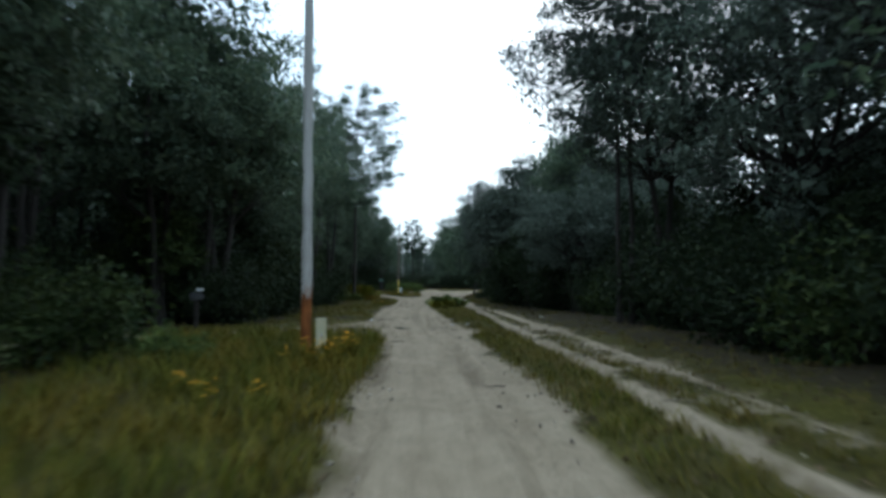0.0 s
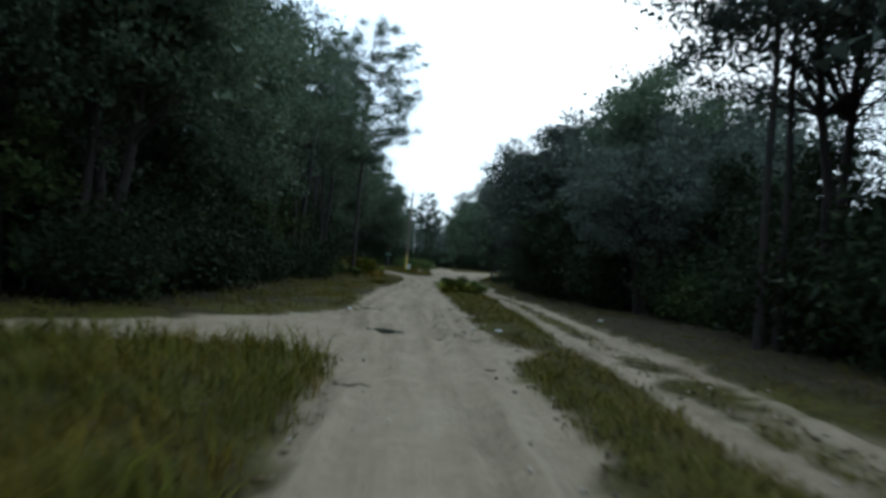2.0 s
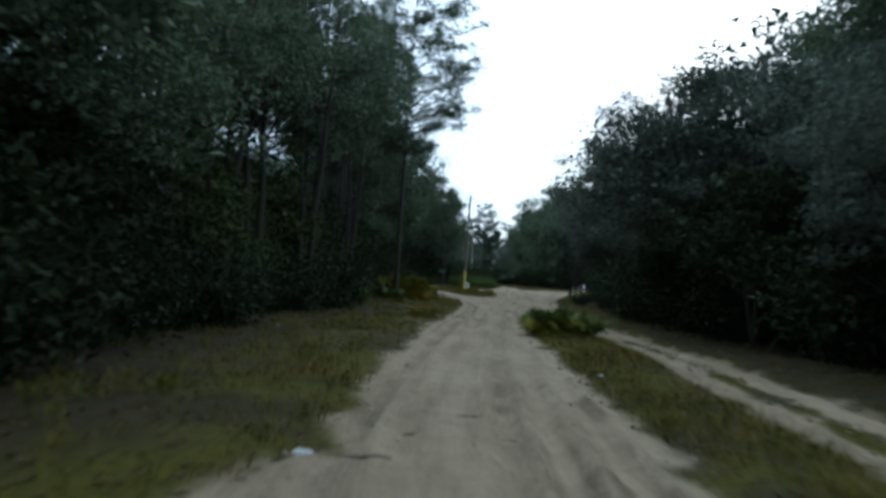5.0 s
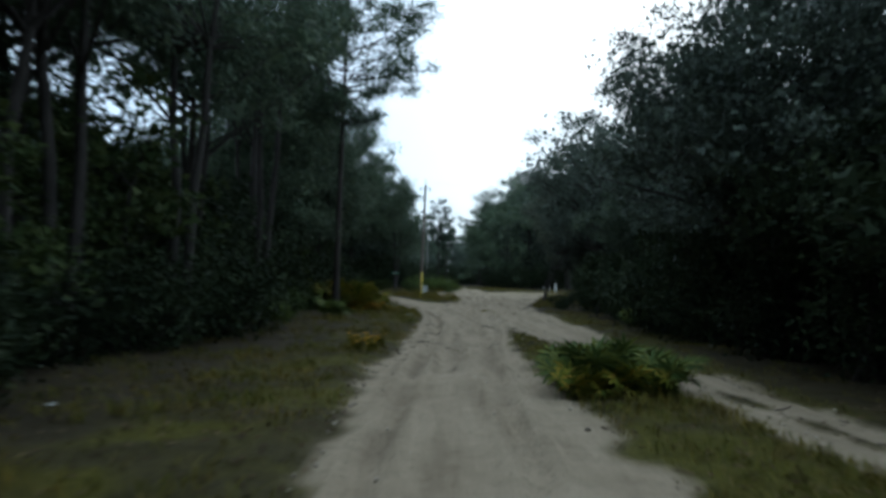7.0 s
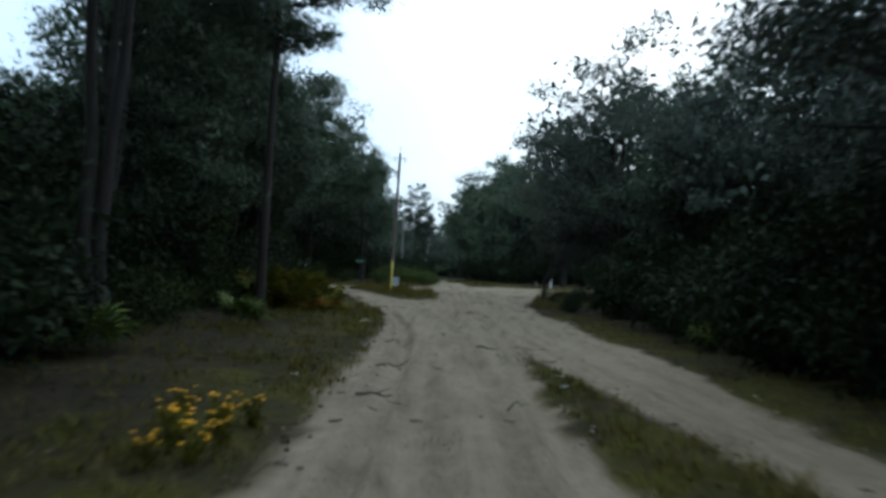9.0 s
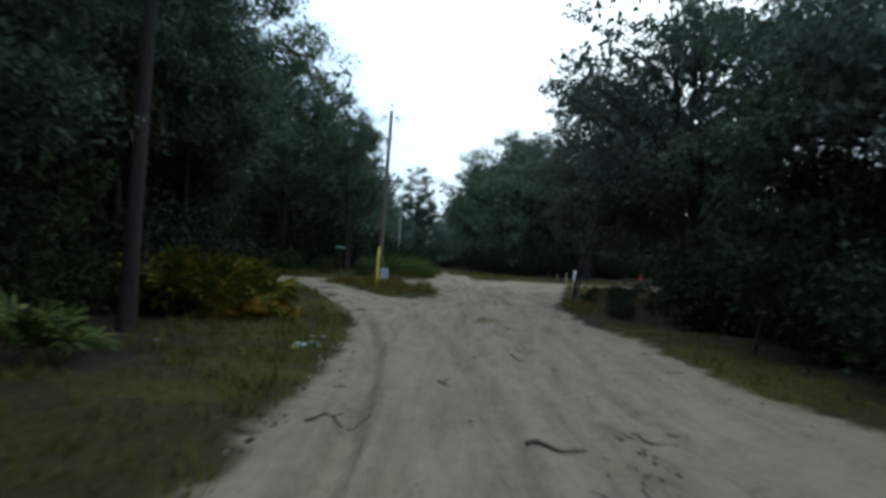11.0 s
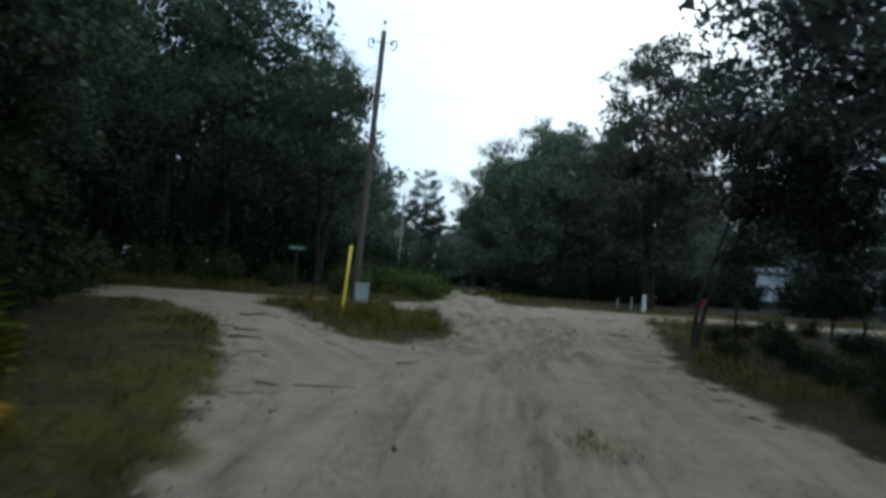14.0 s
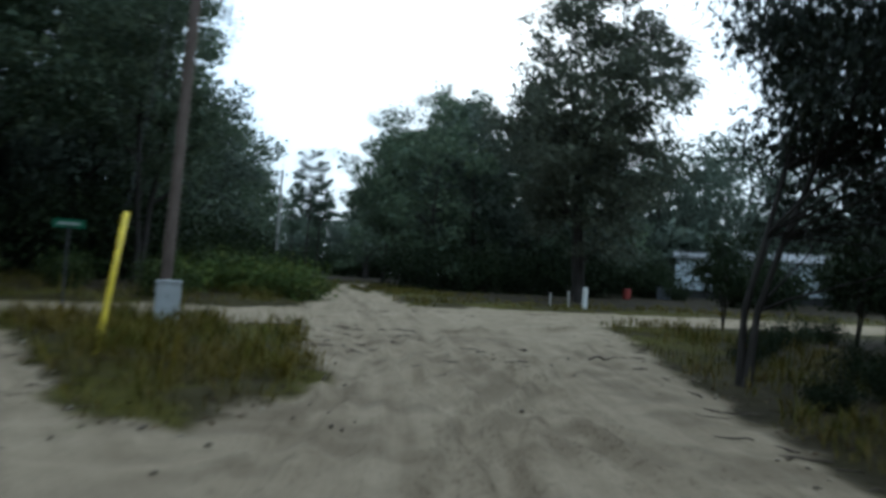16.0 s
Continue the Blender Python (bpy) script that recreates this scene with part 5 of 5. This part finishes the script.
def pedestal(x, y, w, d, h, mat, label, rz=0.0):
    ob = thing("service_pedestal", x, y, label, "utility box", rz=rz)
    part("base", box(w * 1.02, d * 1.02, h * 0.3, 0.006, -0.08), mat, ob)
    part("cover", box(w, d, h * 0.74, 0.018, h * 0.22), mat, ob)
    part("cap", box(w * 1.1, d * 1.1, 0.05, 0.014, h * 0.95), mat, ob, "overhanging cap")
    part("latch", moved(box(0.04, 0.02, 0.07, 0.004), pose(0, -d / 2 - 0.006, h * 0.6)), M_METAL, ob, "small metal latch")
    return ob


pedestal(-1.71, 12.85, 0.165, 0.15, 0.76, M_PEDESTAL, "pale green plastic cable pedestal beside the pole", 12)
pedestal(-1.6, 88.1, 0.4, 0.3, 0.74, M_CABINET, "pale grey metal cable cabinet in the grass", 8)

guy = thing("guy_wire", -1.78, 84.7, "steel guy wire with a yellow plastic guard", "guy wire")
g0 = np.array((0, 0, -0.1))
g1 = np.array((0.0, 0.9, 1.86))
gtop = np.array((-0.1, 4.45, 8.6))
put("guard", tubes([[(*g0, 0.038), (*(g0 * 0.5 + g1 * 0.5), 0.038), (*g1, 0.038), (*(g1 * 1.002), 0.02)]], 10), M_YELLOW, guy, "bright yellow half-round guard")
put("wire", tubes([[(*g0, 0.005), (*gtop, 0.005)]], 5), M_CABLE, guy)

for x, y, h, r in [(10.44, 98.9, 0.72, 0.09), (9.98, 99.3, 0.55, 0.032), (9.5, 99.9, 0.5, 0.028)]:
    p = thing("marker_post", x, y, "low white painted wooden marker post on the lawn", "post", "posts at the crossing")
    coat = M_POST if r > 0.05 else M_POLE
    part("shaft", round_bar(r * 1.05, r, h + 0.15, 12, -0.15), coat, p)
    part("cap", round_bar(r * 1.15, r * 0.5, 0.05, 12, h - 0.005), coat, p)
    if r < 0.05:
        tagged(p, "thin weathered grey wooden post on the lawn")

mail = thing("mailbox", -5.7, 19.4, "dark mailbox with a white number plate on a post", "mailbox", rz=70)
part("post", box(0.09, 0.09, 1.2, 0.006, -0.2), M_BARK, mail)
part("body", moved(box(0.46, 0.18, 0.2, 0.05), pose(0, 0, 1.0)), M_DARK, mail)
part("plate", moved(box(0.3, 0.012, 0.07, 0.002), pose(0, -0.1, 1.24)), M_LITTER, mail, "white plate with plain bars")

sign = thing("street_sign", -4.05, 90.5, "small green street sign on a thin steel post", "sign", z=0.55)
part("post", round_bar(0.022, 0.022, 2.0, 8, -0.3), M_DARK, sign)
blade = part("blade", moved(box(0.6, 0.012, 0.17, 0.003), pose(0, 0, 1.62)), M_SIGN, sign, "green sheet with plain pale bars")
part("bar", moved(box(0.42, 0.004, 0.05, 0.0), pose(0, -0.009, 1.68)), M_LITTER, blade)

# ---- the house past the crossing ----
hz = 1.6
house = thing("mobile_home", 35.8, 123.6, "white mobile home with a grey metal roof behind the trees", "house", z=hz, rz=-28)
L, W, H = 14.5, 4.6, 2.5
part("skirt", box(L - 0.1, W - 0.1, 0.8, 0.0, -0.3), M_DARK, house, "dark lattice skirting")
for sx, sy, w, d in ((0, -W / 2, L, 0.12), (0, W / 2, L, 0.12), (-L / 2, 0, 0.12, W - 0.14), (L / 2, 0, 0.12, W - 0.14)):
    part("wall", moved(box(w, d, H, 0.0), pose(sx, sy, 0.5)), M_WHITE, house)
bm = bmesh.new()
vs = [bm.verts.new(v) for v in ((-L / 2 - 0.3, -W / 2 - 0.4, 3.0), (L / 2 + 0.3, -W / 2 - 0.4, 3.0), (L / 2 + 0.3, 0, 3.75), (-L / 2 - 0.3, 0, 3.75), (-L / 2 - 0.3, W / 2 + 0.4, 3.0), (L / 2 + 0.3, W / 2 + 0.4, 3.0))]
for f in ((0, 1, 2, 3), (3, 2, 5, 4), (0, 3, 4), (1, 5, 2), (0, 4, 5, 1)):
    bm.faces.new([vs[i] for i in f])
part("roof", bm, M_ROOF, house, "low pitched grey metal roof")
for wx in np.arange(-L / 2 + 0.05, L / 2 + 0.1, (L - 0.1) / 6):
    part("batten", moved(box(0.07, 0.03, H, 0.004), pose(wx, -W / 2 - 0.078, 0.5)), M_WHITE, house)
part("fascia", moved(box(L + 0.5, 0.04, 0.16, 0.004), pose(0, -W / 2 - 0.39, 2.84)), M_ROOF, house, "grey roof edge board")

barrel = thing("barrel", 20.8, 117.5, "faded red plastic barrel on the lawn", "barrel")
part("body", moved(round_bar(0.24, 0.26, 0.62, 14, 0), pose(0, 0, 0)), M_RED, barrel)
part("lid", moved(round_bar(0.27, 0.25, 0.05, 14, 0), pose(0, 0, 0.62)), M_RED, barrel)
crate = thing("storage_box", 24.2, 119.0, "grey storage box standing in front of the house", "box", rz=15)
part("body", box(0.8, 0.55, 0.75, 0.02), M_BOX, crate)
part("lid", box(0.86, 0.6, 0.08, 0.015, 0.752), M_BOX, crate)

# ---- sticks, scraps ----


def stick(x0, y0, x1, y1, r, seed, label="dark dead branch lying on the sand"):
    rs = np.random.RandomState(seed)
    xm, ym = (x0 + x1) / 2, (y0 + y1) / 2
    zc = ground_at(xm, ym)
    path = []
    for u in np.linspace(0, 1, 7):
        x, y = x0 + (x1 - x0) * u + rs.normal() * 0.03, y0 + (y1 - y0) * u + rs.normal() * 0.03
        path.append((x - xm, y - ym, ground_at(x, y) - zc + r * 0.8, r * (1.1 - 0.75 * u)))
    k = path[3]
    twig = [(k[0], k[1], k[2], r * 0.5), (k[0] + rs.normal() * 0.12, k[1] + rs.normal() * 0.12, k[2] + 0.05, r * 0.3)]
    me = tubes([path, twig], 6)
    ob = put("fallen_branch", me, M_STICK)
    ob.location = (xm, ym, zc)
    return tagged(ob, label, "branch", "dead branches on the sand")


for k, (x0, y0, x1, y1, r) in enumerate([(-1.9, 76.2, -0.5, 76.4, 0.015), (-1.2, 60.1, -0.6, 60.3, 0.02), (-1.2, 56.3, -0.55, 56.5, 0.02), (-1.35, 53.3, -0.85, 53.4, 0.026),
                                         (0.9, 59.4, 1.4, 59.2, 0.03), (-3.6, 81.4, -3.1, 81.6, 0.03), (5.7, 86.9, 6.5, 87.4, 0.03), (-4.2, 84.6, -3.3, 84.8, 0.03), (-3.4, 80.3, -2.8, 80.5, 0.03),
                                         (1.66, 65.8, 1.86, 65.4, 0.018), (0.93, 65.3, 0.95, 65.6, 0.016), (-0.2, 79.0, 0.15, 79.1, 0.022), (1.9, 67.2, 2.3, 67.3, 0.014), (0.65, 52.6, 0.82, 52.75, 0.022), (0.22, 62.5, 0.34, 62.62, 0.022)]):
    stick(x0, y0, x1, y1, r * 0.8, 200 + k)


def scrap(x, y, size, mat, seed, label):
    """A crumpled bit of plastic."""
    rs = np.random.RandomState(seed)
    bm = bmesh.new()
    bmesh.ops.create_icosphere(bm, subdivisions=2, radius=size)
    for v in bm.verts:
        v.co *= 1 + 0.8 * noise.noise(v.co * (3 / size) + Vector((seed, 0, 0)))
        v.co.z = v.co.z * (0.3 + 0.25 * noise.noise(v.co * (2 / size))) + size * 0.12
    ob = part("plastic_scrap", bm, mat, None)
    ob.matrix_world = pose(x, y, ground_at(x, y), 0, 0, rs.uniform(0, 360))
    return tagged(ob, label, "litter", "litter along the track")


for k, (x, y, s, mat) in enumerate([(-2.14, 67.4, 0.06, M_LITTER), (-2.27, 69.2, 0.06, M_LITTER), (-1.88, 65.5, 0.11, M_LITTER), (-1.76, 65.3, 0.07, M_LITTER), (-2.02, 65.1, 0.1, M_LITTER), (-1.84, 29.95, 0.08, M_LITTER), (1.22, 26.4, 0.05, M_LITTER), (1.73, 25.7, 0.08, M_LITTER), (1.57, 35.9, 0.07, M_LITTER), (1.92, 55.3, 0.07, M_LITTER), (-2.12, 65.35, 0.06, M_LITTER), (-2.1, 64.9, 0.08, M_LITTER_Y), (-2.06, 67.2, 0.08, M_LITTER), (-1.95, 67.5, 0.06, M_LITTER), (-2.4, 69.4, 0.04, M_LITTER), (1.75, 54.2, 0.07, M_LITTER),
                                    (5.4, 31.7, 0.09, M_LITTER), (-2.4, 54.6, 0.06, M_LITTER), (6.6, 52.5, 0.06, M_LITTER), (-4.4, 65.0, 0.06, M_LITTER), (-5.6, 42.2, 0.07, M_LITTER)]):
    scrap(x, y, s, mat, 300 + k, "yellow crumpled plastic scrap in the grass" if mat is M_LITTER_Y else "white crumpled plastic scrap beside the track")


# ---- the puddle in the track ----
rs = np.random.RandomState(77)
ring = [(0.0, 0.0, 0.0)]
for k in range(28):
    w = 2 * math.pi * k / 28
    r = 1 + 0.12 * math.sin(3 * w + 1) + 0.07 * math.sin(5 * w)
    ring.append((0.40 * r * math.cos(w), 0.34 * r * math.sin(w), 0.0))
pool_mesh = poly_mesh("puddle", ring, [(0, 1 + k, 1 + (k + 1) % 28) for k in range(28)])
puddle = put("puddle", pool_mesh, M_WATER)
puddle.location = (-0.6, 24.95, -0.022)
tagged(puddle, "small shallow rain puddle in the sand track", "puddle")


# ---- clods and bark bits on the sand ----


def clods(seed, n):
    rs = np.random.RandomState(seed)
    x, y = rs.uniform(-5, 7, n * 6), rs.uniform(0, 94, n * 6)
    s = sand_depth(x, y)
    k = (s > -0.15) & (rs.rand(n * 6) < 0.03 + 0.9 * np.exp(-np.maximum(s, 0) / 0.25))
    x, y = x[k][:n], y[k][:n]
    r = rs.uniform(0.012, 0.035, len(x))
    z = ground_height(x, y) + r * 0.35
    tips = np.array([(1, 0, 0), (0, 1, 0), (-1, 0, 0), (0, -1, 0), (0, 0, 0.8), (0, 0, -0.8)])
    co = (np.stack([x, y, z], 1)[:, None] + tips[None] * (r[:, None, None] * rs.uniform(0.6, 1.5, (len(x), 6, 1)))).reshape(-1, 3)
    f = np.array([(0, 1, 4), (1, 2, 4), (2, 3, 4), (3, 0, 4), (1, 0, 5), (2, 1, 5), (3, 2, 5), (0, 3, 5)])
    faces = (f[None] + (np.arange(len(x)) * 6)[:, None, None]).reshape(-1, 3)
    return poly_mesh("clods", co, faces)


def twig_litter(seed, spots):
    """Short crooked twigs and bared roots strewn along the sand's edge."""
    rs = np.random.RandomState(seed)
    paths = []
    for x0, x1, y0, y1, n, far_in in spots:
        x, y = rs.uniform(x0, x1, n * 12), rs.uniform(y0, y1, n * 12)
        s = sand_depth(x, y)
        k = np.flatnonzero((s > -0.25) & (s < far_in))[:n]
        for i in k:
            az, ln, r = rs.uniform(-0.6, 0.6) + (1.57 if rs.rand() < 0.4 else 0), rs.uniform(0.12, 0.5), rs.uniform(0.006, 0.014)
            path, gz0 = [], ground_at(x[i], y[i])
            for u in np.linspace(-0.5, 0.5, 5):
                px, py = x[i] + math.cos(az) * ln * u + rs.normal() * 0.02, y[i] + math.sin(az) * ln * u + rs.normal() * 0.02
                path.append((px, py, gz0 + r * 0.6 + abs(rs.normal()) * 0.012, r * (1 - abs(u))))
            paths.append(path)
    return tubes(paths, 4)


twigs = put("twigs", twig_litter(611, [(3.5, 8, 72, 91, 60, 0.75), (-5, -1, 74, 90, 30, 0.75), (-3, 5, 40, 70, 40, 0.75), (-3, 5, 4, 38, 30, 0.75),
                                        (-0.3, 3.0, 88.0, 89.9, 26, 4), (0.0, 2.0, 86.3, 88.0, 14, 4), (2.3, 5.0, 85.0, 88.5, 18, 4), (0, 9, 93, 95, 16, 4), (-1.6, 1.2, 24, 35, 9, 4), (-1.5, 0.2, 50, 62, 8, 4)]), M_STICK)
tagged(twigs, "dark twigs and bared roots along the sand's edge", "twigs", kind="stuff")
clod = put("sand_clods", clods(601, 1500), M_CLOD)
tagged(clod, "small damp sand clods and bark bits on the track", "debris", kind="stuff")
